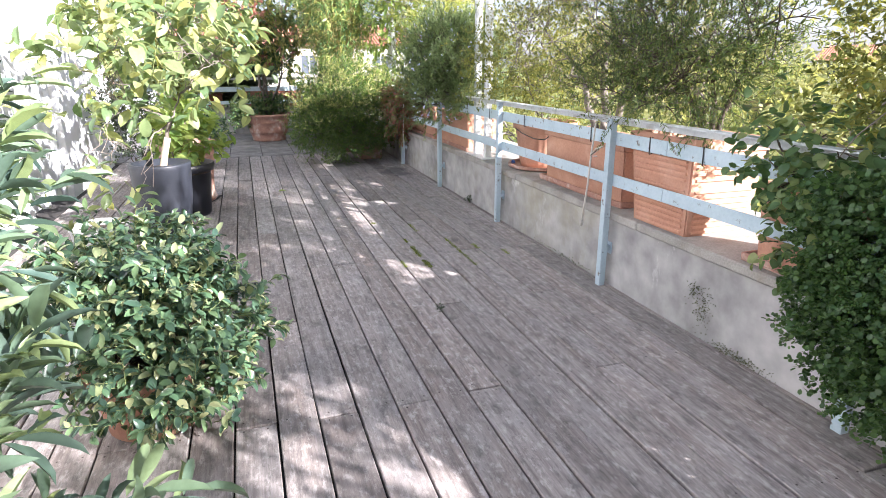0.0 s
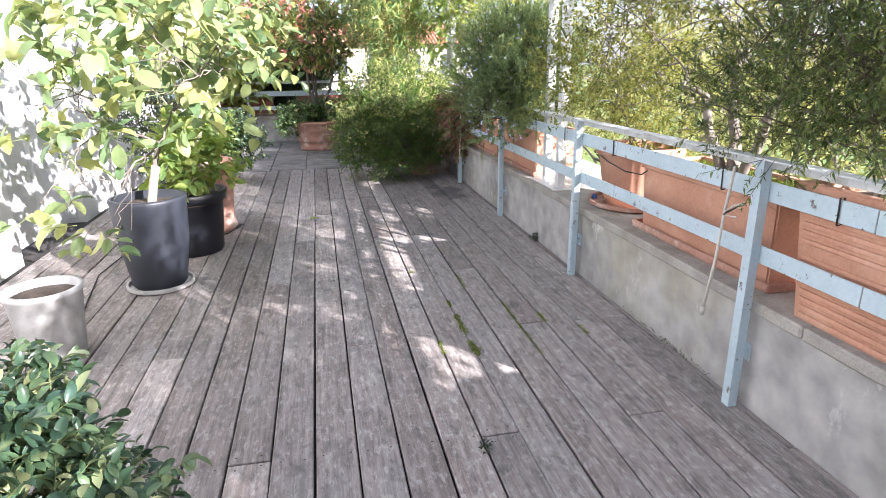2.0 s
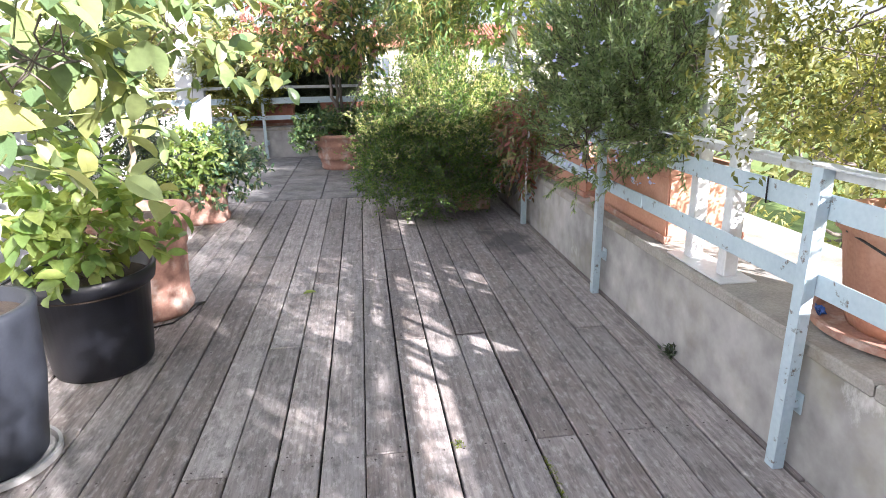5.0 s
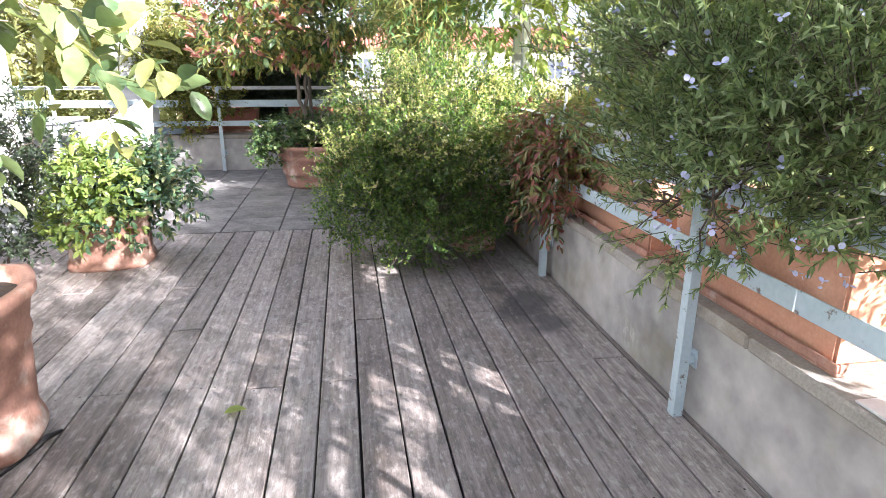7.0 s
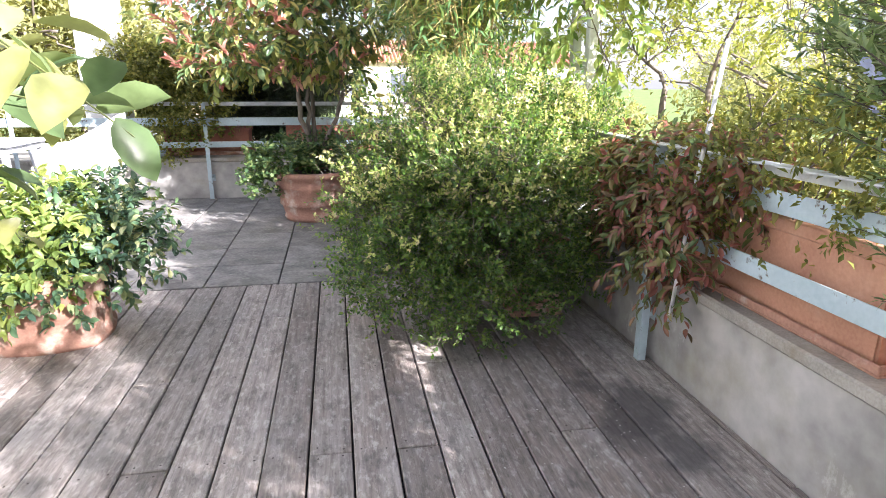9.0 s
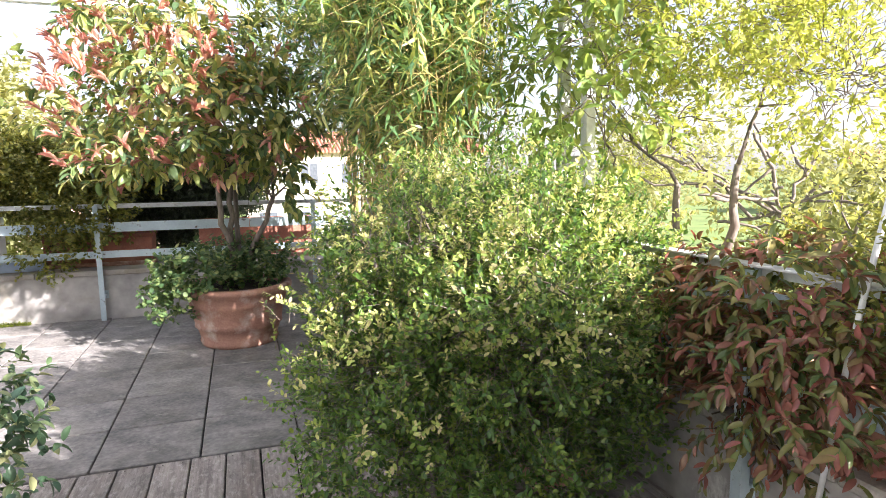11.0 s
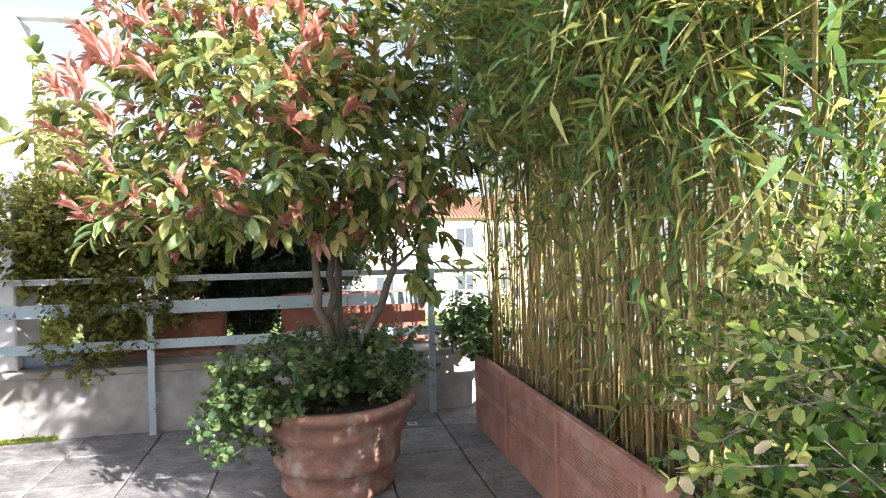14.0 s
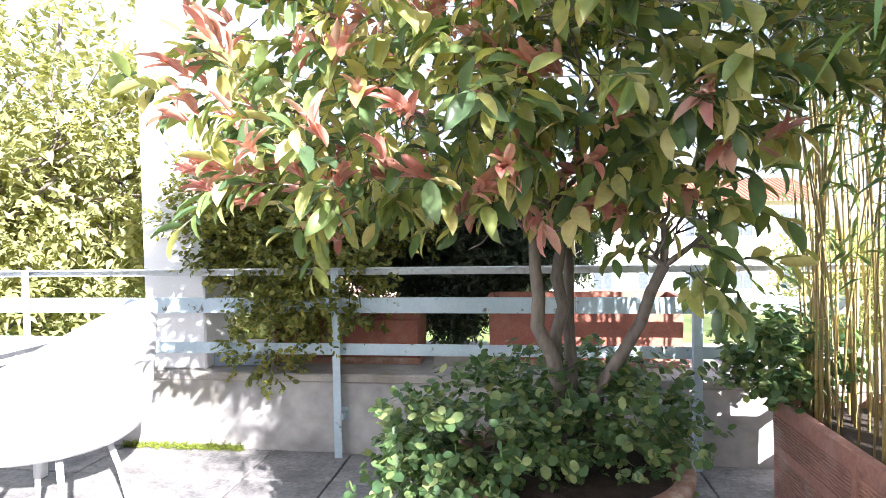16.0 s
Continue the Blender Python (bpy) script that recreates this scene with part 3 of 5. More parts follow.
par = structure("wall_east", box(FACE_X, 3.05, -4, 15.1, -0.04, TOP - 0.05, 0.004), M["render"], "low parapet of stained grey cement render", "parapet")
bm = bmesh.new()
y = -4.0
while y < 13.75:
    y2 = min(y + 1.62, 13.86)
    add_box(bm, FACE_X - 0.022, 3.08, y + 0.003, y2 - 0.003, TOP - 0.05, TOP, 0.008, 1)
    y = y2
part("coping", bm, M["coping"], par, "rough cement coping with worn edge")
parb = structure("wall_north", box(-9, FACE_X, FACE_Y, 14.90, -0.04, TOP - 0.05, 0.004), M["render"], "low parapet of stained grey cement render", "parapet")
bm = bmesh.new()
x = -9.0
while x < FACE_X - 0.1:
    x2 = min(x + 1.31, FACE_X - 0.03)
    add_box(bm, x + 0.003, x2 - 0.003, FACE_Y - 0.02, 14.93, TOP - 0.05, TOP, 0.008, 1)
    x = x2
part("coping", bm, M["coping"], parb, "rough cement coping with worn edge")

# white house wall along the deck, with a shuttered glass door
WX = -1.62
bm = bmesh.new()
add_box(bm, WX - 0.3, WX, -4, 7.2, -0.04, 3.4)
add_box(bm, WX - 0.3, WX, 8.5, 11.1, -0.04, 3.4)
add_box(bm, WX - 0.3, WX, 7.2, 8.5, 2.15, 3.4)
house = structure("wall_west", bm, M["white"], "white plastered house wall beside the deck", "wall")
dr = structure("door_1", box(WX - 0.16, WX - 0.10, 7.26, 8.44, 0.02, 2.12, 0.004), M["galv"], "white double door set back in the house wall", "door")
for a, b in ((7.2, 7.27), (8.43, 8.5), (7.82, 7.88)):
    part("door_frame", box(WX - 0.18, WX - 0.06, a, b, 0.0, 2.15, 0.005), M["galv"], dr)
structure("wall_end", box(-9, WX - 0.31, 10.8, 11.1, -0.04, 3.4), M["white"], "white plastered end wall of the house", "wall")
structure("wall_south", box(-9, 3.3, -4.3, -4.01, -0.04, 3.4), M["white"], "plain white wall behind the terrace", "wall")
pil = structure("pillar", box(-1.845, -1.455, 13.955, 14.305, TOP + 0.002, 2.838, 0.01), M["white"], "white plastered pillar on the parapet", "pillar")

# ---- railings ----


def railing(name, label, length, posts, rails, top=1.02):
    """Flat-bar railing along its own x, posts at the given places."""
    ob = thing(name, 0, 0, 0, label, "railing")
    for p in posts:
        bm = bmesh.new()
        add_box(bm, p - 0.022, p + 0.022, -0.006, 0.0, 0.0, top - 0.001, 0.001)
        add_box(bm, p - 0.022, p - 0.016, 0.0, 0.034, 0.0, top - 0.001, 0.001)
        po = part("post", bm, M["rail"], ob)
        bm = bmesh.new()
        add_box(bm, p + 0.0, p + 0.03, 0.001, 0.075, 0.215, 0.25, 0.002)
        add_box(bm, p - 0.012, p + 0.042, 0.068, 0.0745, 0.195, 0.27, 0.002)
        part("bracket", bm, M["rail"], po)
    cuts = [length[0]] + [0.5 * (a + b) + 0.35 for a, b in zip(posts, posts[1:])] + [length[1]]
    for z0, z1 in rails:
        for a, b in zip(cuts, cuts[1:]):
            part("rail", box(a + 0.002, b - 0.002, 0.036, 0.042, z0, z1, 0.0015), M["rail"], ob)
    for a, b in zip(cuts, cuts[1:]):
        bm = bmesh.new()
        add_box(bm, a + 0.002, b - 0.002, -0.012, 0.046, top, top + 0.007, 0.001)
        add_box(bm, a + 0.002, b - 0.002, 0.040, 0.046, top - 0.035, top, 0.001)
        part("handrail", bm, M["handrail"], ob, "peeling whitish handrail")
    return ob


RAILS = [(0.625, 0.695), (0.865, 0.94)]
r1 = railing("railing", "pale blue flat-bar steel railing with chipped paint beside the parapet", (-4.0, 13.75),
             [1.08, 2.72, 4.355, 5.985, 7.622, 9.262, 10.89, 12.52], RAILS)
r1.matrix_basis = pose(2.176, 0, 0, 0, 0, 0) @ Matrix(((0, 1, 0, 0), (1, 0, 0, 0), (0, 0, 1, 0), (0, 0, 0, 1)))
r2 = railing("railing", "pale blue flat-bar steel railing in front of the back parapet", (-8.9, 2.1), [-6.379, -4.456, -2.532, -0.609, 1.315], [(0.575, 0.64), (0.812, 0.90)], 1.062)
r2.matrix_basis = pose(0, 13.835, 0)

# ---- pergola posts on the parapet ----


def pergola_post(x, y, label):
    ob = thing("pergola_post", x, y, TOP, label, "post", "pergola posts")
    for dy in (-0.13, 0.13):
        part("upright", box(-0.03, 0.03, dy - 0.028, dy + 0.028, 0.008, 2.9, 0.004), M["galv"], ob)
    for z in (0.9, 1.9, 2.8):
        part("spacer", box(-0.025, 0.025, -0.0995, 0.0995, z, z + 0.05, 0.003), M["galv"], ob)
    part("base_plate", box(-0.08, 0.08, -0.22, 0.22, 0.0, 0.0075, 0.002), M["galv"], ob)


pergola_post(2.33, 6.715, "paired white steel posts standing on the parapet")
pergola_post(2.42, 10.74, "paired white steel posts behind the large bush")

# ---- pots and planters ----


def soil_disc(r, z, parent, square=0.0):
    bm = lathe([(r, z - 0.03), (r, z), (r * 0.5, z + 0.012), (0.01, z + 0.015)], 28, square=square)
    part("soil", bm, M["soil"], parent)


def round_pot(name, x, y, z, profile, material, label, soil=None, flutes=0, depth=0.0, square=0.0, rz=0, n=48, saucer=None, saucer_mat=None):
    ob = thing(name, x, y, z, label, "plant pot", rz=rz)
    zz = 0.0
    if saucer:
        part("saucer", lathe([(saucer * 0.9, 0), (saucer, 0.012), (saucer, 0.035), (saucer * 0.94, 0.035), (saucer * 0.9, 0.014), (0.01, 0.014)], n, square=square),
             saucer_mat or material, ob, smooth=False)
        zz = 0.0145
    part("body", lathe([(r, h + zz) for r, h in profile], n, flutes, depth, square), material, ob, smooth=True)
    if soil:
        soil_disc(soil[0], soil[1] + zz, ob, square)
    return ob


def trough(name, x0, x1, y0, y1, z, h, material, label, taper=0.02, rim=0.05, ribs=0, tray=None, seams=(), proud=0.004):
    """Rectangular planter with a thick rim, optional moulded ribs on its sides and a tray."""
    ob = thing(name, (x0 + x1) / 2, (y0 + y1) / 2, z, label, "planter")
    hx, hy = (x1 - x0) / 2, (y1 - y0) / 2
    b0 = 0.0
    if tray:
        bm = bmesh.new()
        add_box(bm, -hx - 0.015, hx + 0.015, -hy - 0.03, hy + 0.03, 0, 0.012, 0.004)
        for sx in (-1, 1):
            add_box(bm, sx * (hx + 0.012) - 0.006, sx * (hx + 0.012) + 0.006, -hy - 0.03, hy + 0.03, 0.0121, 0.04, 0.003)
            add_box(bm, -hx - 0.005, hx + 0.005, sx * (hy + 0.024) - 0.006, sx * (hy + 0.024) + 0.006, 0.0121, 0.04, 0.003)
        part("tray", bm, tray, ob, "shallow terracotta tray")
        b0 = 0.0125
    bm = bmesh.new()
    loops = [(hx - taper, hy - taper, b0), (hx - 0.006, hy - 0.006, h - rim), (hx + 0.006, hy + 0.006, h - rim + 0.006), (hx + 0.006, hy + 0.006, h - 0.006),
             (hx, hy, h), (hx - 0.03, hy - 0.03, h), (hx - 0.034, hy - 0.034, h - 0.06), (hx - 0.045, hy - 0.045, 0.05)]
    rings = [[bm.verts.new((sx * a, sy * b, c)) for sx, sy in ((-1, -1), (1, -1), (1, 1), (-1, 1))] for a, b, c in loops]
    for p, q in zip(rings, rings[1:]):
        for i in range(4):
            bm.faces.new((p[i], p[(i + 1) % 4], q[(i + 1) % 4], q[i]))
    bm.faces.new(rings[0][::-1])
    bm.faces.new(rings[-1])
    bmesh.ops.bevel(bm, geom=[e for e in bm.edges if abs(e.verts[0].co.z - e.verts[1].co.z) > 0.02], offset=0.008, segments=2, affect="EDGES")
    part("body", bm, material, ob)
    if ribs:
        bm = bmesh.new()
        step = (h - rim - 0.03) / ribs
        for i in range(ribs):
            zz = b0 + 0.012 + i * step
            k = taper * (1 - (zz + step) / h) + 0.0045
            if h > 0.45 and abs(zz - h * 0.52) < 0.02:
                continue
            add_box(bm, -hx + k - proud, hx - k + proud, -hy + k + 0.03, hy - k - 0.03, zz, zz + step * 0.5, 0.002)
            add_box(bm, -hx + k + 0.03, hx - k - 0.03, -hy + k - proud, hy - k + proud, zz + 0.0004, zz + step * 0.5 - 0.0004, 0.002)
        part("moulded_ribs", bm, material, ob)
    for s in seams:
        part("seam_strip", box(-hx - 0.010, -hx + 0.01, s - hy - 0.014, s - hy + 0.014, 0.0, h - 0.003, 0.004), material, ob)
    part("soil", box(-hx + 0.036, hx - 0.036, -hy + 0.036, hy - 0.036, h - 0.09, h - 0.045, 0.005), M["soil"], ob)
    return ob


# left row on the deck
round_pot("flower_pot", -0.555, 2.494, 0, [(0.17, 0), (0.21, 0.25), (0.235, 0.26), (0.24, 0.31), (0.215, 0.31), (0.20, 0.28)], M["terra"],
          "terracotta pot holding a long-leaved shrub", (0.2, 0.285))
round_pot("flower_pot", -0.255, 3.635, 0, [(0.17, 0), (0.21, 0.22), (0.235, 0.23), (0.24, 0.28), (0.215, 0.28), (0.20, 0.25)], M["terra"],
          "terracotta pot under a glossy spreading shrub", (0.2, 0.255))
round_pot("flower_pot", -0.48, 6.408, 0, [(0.15, 0), (0.165, 0.02), (0.208, 0.30), (0.222, 0.54), (0.227, 0.565), (0.222, 0.58), (0.198, 0.58), (0.19, 0.5)],
          M["slate"], "tall slate grey plastic pot with a lemon tree", (0.194, 0.53), saucer=0.205, saucer_mat=M["grey_saucer"])
round_pot("flower_pot", -0.76, 5.48, 0, [(0.125, 0), (0.135, 0.02), (0.165, 0.33), (0.172, 0.335), (0.172, 0.36), (0.15, 0.36), (0.145, 0.3)], M["grey_saucer"],
          "small pale grey plastic pot beside the lemon tree", (0.147, 0.32))
round_pot("flower_pot", -0.407, 7.17, 0, [(0.205, 0), (0.215, 0.02), (0.25, 0.40), (0.272, 0.405), (0.285, 0.47), (0.275, 0.475), (0.26, 0.47), (0.25, 0.40)],
          M["black"], "black plastic nursery pot with a young lemon", (0.252, 0.42))
round_pot("flower_pot", -0.41, 7.82, 0, [(0.23, 0.0), (0.245, 0.03), (0.235, 0.06), (0.225, 0.10), (0.245, 0.38), (0.255, 0.40), (0.25, 0.43), (0.27, 0.53), (0.29, 0.545),
                                         (0.29, 0.585), (0.255, 0.585), (0.24, 0.5)],
          M["terra_red"], "tall square-shouldered terracotta urn, water-stained", (0.238, 0.53), square=0.3, rz=14)
round_pot("flower_pot", -0.675, 10.035, 0, [(0.27, 0.0), (0.275, 0.03), (0.255, 0.05), (0.26, 0.30), (0.285, 0.31), (0.295, 0.37), (0.26, 0.37), (0.25, 0.32)],
          M["terra_red"], "wide old terracotta pot with a mixed shrub", (0.252, 0.33), square=0.4, rz=8)

# planters on the right parapet
trough("planter", 2.245, 2.715, 3.73, 4.24, TOP, 0.50, M["terra"], "square ribbed terracotta planter on the parapet", 0.035, 0.07, ribs=13, proud=0.011)
trough("planter", 2.345, 2.725, 4.43, 5.465, TOP, 0.39, M["terra"], "long smooth terracotta planter with tray and mossy soil", 0.02, 0.05, tray=M["terra_red"])
round_pot("flower_pot", 2.62, 5.98, TOP, [(0.20, 0), (0.215, 0.05), (0.255, 0.31), (0.275, 0.32), (0.285, 0.36), (0.275, 0.375), (0.24, 0.375), (0.23, 0.3)], M["terra"],
          "round fluted terracotta pot in a wide saucer", (0.235, 0.33), flutes=26, depth=0.02, n=104, saucer=0.31, saucer_mat=M["terra_red"])
trough("planter", 2.31, 2.70, 7.08, 8.00, TOP, 0.37, M["terra"], "long terracotta planter with tray under the rosemary", 0.02, 0.05, tray=M["terra_red"])
trough("planter", 2.31, 2.70, 8.18, 9.10, TOP, 0.37, M["terra"], "long terracotta planter with tray beside the rosemary", 0.02, 0.05, tray=M["terra_red"])
trough("planter", 2.30, 2.69, 9.30, 10.10, TOP, 0.37, M["terra"], "long terracotta planter holding a reddish shrub", 0.02, 0.05, tray=M["terra_red"])
trough("planter", 2.29, 2.74, 2.20, 3.35, TOP, 0.37, M["terra"], "long terracotta planter overgrown by creeping foliage", 0.02, 0.05, tray=M["terra_red"])
# floor troughs along the right side at the back
trough("planter", 1.538, 1.968, 10.62, 13.51, 0, 0.50, M["terra_pink"], "long red terracotta floor trough full of bamboo", 0.012, 0.06, ribs=30, proud=0.0075, seams=(0.73, 1.45, 2.18))
trough("planter", 1.72, 2.04, 9.85, 10.42, 0, 0.45, M["terra_red"], "red terracotta floor trough hidden by a big bush", 0.012, 0.06)
# big pot with the photinia
round_pot("flower_pot", 0.573, 12.73, 0, [(0.284, 0), (0.299, 0.033), (0.289, 0.054), (0.317, 0.141), (0.334, 0.152), (0.332, 0.179), (0.346, 0.304), (0.365, 0.315), (0.365, 0.342),
                                         (0.384, 0.412), (0.417, 0.429), (0.421, 0.461), (0.412, 0.472), (0.365, 0.472), (0.350, 0.391)],
          M["terra_red"], "large round banded terracotta pot, weathered", (0.35, 0.425), n=64)
# boxes on the back parapet
trough("planter", -1.147, -0.203, 14.185, 14.525, TOP, 0.31, M["terra_box"], "red terracotta window box on the back parapet", 0.015, 0.045, tray=M["terra_red"])
trough("planter", 0.213, 1.345, 14.185, 14.545, TOP, 0.40, M["terra_box"], "deep red terracotta window box on the back parapet", 0.015, 0.05, tray=M["terra_red"])

# ---- plants ----


def plant(name, x, y, z, label, category="shrub", group=""):
    return thing(name, x, y, z, label, category, group)


def shrub(seed, name, base, blobs, n, label, leafm, shape, L, W, length, leaves, barkm, r0=0.012, limbs=14, hubs=None, stems=3, category="shrub",
          shell=0.35, lumps=0.6, grain=2.2, single=0, clump=0.0, up=0.3, spread=0.5, droop=0.0, angle=0.9, twigm=None, hang=0.0, twig_r=0.002, wiggle=0.14):
    """A shrub whose blobs are given in the world; its base is its own origin."""
    rng = np.random.default_rng(seed)
    ob = plant(name, *base, label, category)
    loc = [(b[0] - base[0], b[1] - base[1], b[2] - base[2], *b[3:]) for b in blobs]
    B = np.array(loc)
    if hubs is None:
        c = B[:, :3].mean(0)
        hubs = [(c[0] * 0.4 + rng.normal(0, 0.05), c[1] * 0.4 + rng.normal(0, 0.05), max(0.08, (B[:, 2] - B[:, 5]).min() * 0.7 + 0.12)) for _ in range(stems)]
    else:
        hubs = [tuple(h[i] - base[i] for i in range(3)) for h in hubs]
    woody(ob, rng, (0, 0, -0.02), hubs, loc, r0, limbs, barkm, stems=len(hubs), wiggle=wiggle)
    p, out = in_blobs(rng, loc, n, shell, lumps, grain, clump)
    foliage(ob, rng, p, out, length, leaves, shape, L, W, leafm, up, spread, droop, angle, twigm, twig_r, hang=hang, single=single)
    return ob, rng, loc



beam = structure("pergola_beam", box(-6.0, 2.4, 14.085, 14.185, 2.84, 2.90, 0.004), M["galv"], "thin white steel pergola beam above the back parapet", "beam")

# left row
shrub(11, "shrub", (-0.555, 2.494, 0.264), [(-0.573, 2.539, 0.564, 0.291, 0.309, 0.309), (-0.628, 2.858, 0.864, 0.255, 0.291, 0.328), (-0.409, 2.467, 0.364, 0.228, 0.228, 0.2), (-0.755, 3.268, 1.092, 0.273, 0.273, 0.255)], 230,
      "long-leaved dark green shrub in a terracotta pot", M["lf_olea"], "large", 0.13, 0.030, 0.16, 9, M["bark"], stems=4, angle=0.8, up=0.5, shell=0.2, single=280)
shrub(12, "shrub", (-0.255, 3.635, 0.22), [(-0.2, 3.662, 0.403, 0.348, 0.366, 0.247), (-0.282, 3.726, 0.567, 0.311, 0.329, 0.183), (-0.164, 3.498, 0.256, 0.275, 0.275, 0.183)], 1200,
      "spreading glossy shrub with green and yellow leaves", M["lf_var"], "large", 0.045, 0.023, 0.08, 8, M["bark_dark"], stems=5, limbs=30, twigm=M["twig_green"], hang=0.2, lumps=0.4)
ob, rng, loc = shrub(13, "lemon_tree", (-0.48, 6.408, 0.515),
      [(-0.378, 6.359, 1.507, 0.603, 0.603, 0.408), (-0.086, 6.116, 1.264, 0.408, 0.437, 0.34), (-0.864, 6.214, 1.264, 0.408, 0.486, 0.437), (-0.67, 6.068, 0.603, 0.292, 0.272, 0.253), (-0.427, 6.311, 1.944, 0.535, 0.535, 0.292), (-0.864, 5.922, 0.778, 0.292, 0.292, 0.243)], 118,
      "lemon tree with pale trunk and large light green leaves", M["lf_lemon"], "large", 0.132, 0.074, 0.20, 6, M["bark"],
      r0=0.024, limbs=22, hubs=[(-0.358, 6.369, 0.923)], category="tree", shell=0.45, lumps=0.5, up=0.25, droop=0.3, angle=1.0, twigm=M["twig_green"], twig_r=0.003, hang=0.25, single=300)
tb = Tubes()
tb.limb((0, 0, -0.03), (0.085, -0.03, 0.27), 0.028, 0.026, rng, 0.03, 5, 9)
tb.done("graft_stem", M["bark_pale"], ob, "pale smooth lower stem")
shrub(14, "lemon_shrub", (-0.407, 7.17, 0.425), [(-0.377, 7.091, 0.751, 0.296, 0.296, 0.217), (-0.259, 6.992, 0.652, 0.217, 0.198, 0.148)], 95,
      "young lemon with bright yellow-green leaves in a black pot", M["lf_lemon_y"], "large", 0.105, 0.058, 0.14, 6, M["bark_pale"], r0=0.012, limbs=9, stems=3, shell=0.1, up=0.5, hang=0.2)
shrub(15, "lemon_tree", (-0.41, 7.82, 0.518), [(-0.314, 7.82, 1.632, 0.595, 0.595, 0.432), (-0.074, 7.916, 1.392, 0.384, 0.432, 0.336), (-0.554, 7.628, 1.296, 0.384, 0.384, 0.288), (-0.362, 7.82, 1.968, 0.48, 0.48, 0.336)], 125,
      "lemon tree with a bent pale trunk in a terracotta urn", M["lf_lemon"], "large", 0.125, 0.070, 0.2, 6, M["bark_pale"], r0=0.022, limbs=16,
      hubs=[(-0.333, 7.782, 1.008), (-0.506, 7.82, 0.96)], category="tree", shell=0.15, up=0.25, droop=0.3, angle=1.0, twigm=M["twig_green"], twig_r=0.003, hang=0.25)
shrub(16, "shrub", (-0.733, 10.016, 0.326), [(-0.656, 9.901, 0.557, 0.326, 0.288, 0.25), (-0.771, 9.795, 0.346, 0.25, 0.192, 0.154)], 330,
      "bright yellow-green leafy shrub in an old terracotta pot", M["lf_lemon_y"], "large", 0.06, 0.030, 0.09, 8, M["bark_dark"], stems=4, limbs=14, hang=0.2)
shrub(18, "shrub", (-0.579, 10.073, 0.326), [(-0.349, 9.997, 0.499, 0.259, 0.269, 0.269), (-0.483, 10.131, 0.595, 0.24, 0.24, 0.192), (-0.598, 9.795, 0.288, 0.24, 0.134, 0.115)], 420,
      "dark blue-green glossy shrub beside the bright one", M["lf_var"], "large", 0.052, 0.026, 0.09, 8, M["bark_dark"], stems=4, limbs=14, hang=0.2)
shrub(17, "shrub", (-1.112, 9.52, 0), [(-1.112, 9.52, 0.816, 0.384, 0.48, 0.336), (-1.064, 9.424, 0.48, 0.288, 0.336, 0.336)], 720,
      "grey-green twiggy shrub against the white wall", M["lf_dark"], "small", 0.045, 0.018, 0.10, 9, M["bark_dark"], stems=4, limbs=20)

# right parapet
ob, rng, loc = shrub(21, "creeping_shrub", (2.44, 2.72, 0.79), [(2.09, 2.15, 0.8, 0.22, 0.85, 0.28), (2.07, 2.15, 0.48, 0.18, 0.8, 0.36), (2.07, 2, 0.6, 0.2, 0.95, 0.42)], 8500,
      "dense hanging mat of tiny round leaves over the railing", M["lf_tiny"], "round", 0.019, 0.019, 0.05, 8, M["bark_dark"], limbs=16, stems=3,
      shell=0.78, lumps=0.18, up=-0.2, angle=1.2, droop=0.3)
# the third blob extends the shrub out of view, to shade the deck
shrub(22, "shrub", (2.6, 2.5, 0.79), [(2.60, 2.35, 1.75, 0.55, 0.95, 0.75), (2.35, 2.6, 1.30, 0.35, 0.6, 0.35), (2.7, 1.4, 2.05, 0.5, 0.8, 1.05)], 10000,
      "tall light green shrub above the railing", M["lf_mid"], "small", 0.036, 0.018, 0.11, 9, M["bark"], r0=0.018, limbs=34, stems=4, clump=4.0, shell=0.2)
shrub(23, "climbing_ivy", (2.4, 3.25, 0.70), [(2.19, 3.04, 1.0, 0.18, 0.30, 0.17), (2.2, 2.98, 0.80, 0.17, 0.26, 0.22)], 180,
      "broad-leaved climber on the railing", M["lf_mint"], "large", 0.048, 0.042, 0.10, 6, M["bark_dark"], stems=3, limbs=10, hang=0.3)
shrub(24, "conifer_shrub", (2.52, 3.95, 0.90), [(2.45, 4.05, 1.55, 0.48, 0.70, 0.55), (2.25, 4.25, 1.25, 0.34, 0.50, 0.28), (2.55, 4.1, 2.2, 0.55, 0.75, 0.55)], 6600,
      "tall dense dark conifer-like shrub with fine needles", M["lf_jun"], "blade", 0.034, 0.0075, 0.16, 20, M["bark_dark"], r0=0.02, limbs=44,
      hubs=[(2.5, 3.95, 1.25), (2.42, 4.05, 1.2), (2.6, 3.85, 1.3)], clump=4.0, shell=0.2, up=0.35, angle=0.8, twigm=M["bark_dark"], twig_r=0.0016)
shrub(25, "small_tree", (2.55, 5.0, 0.80), [(2.65, 5.0, 2.3, 0.75, 1.0, 0.6), (2.5, 5.45, 1.6, 0.5, 0.6, 0.4), (2.75, 4.9, 1.55, 0.5, 0.8, 0.4)], 1000,
      "small open tree with bare grey branches and sparse leaves", M["lf_mid"], "small", 0.032, 0.015, 0.14, 9, M["bark"], r0=0.036, limbs=44,
      hubs=[(2.62, 5.15, 1.35), (2.6, 4.75, 1.3), (2.5, 5.2, 1.2)], category="tree", shell=0.1, wiggle=0.2, twigm=M["bark"], twig_r=0.0018)
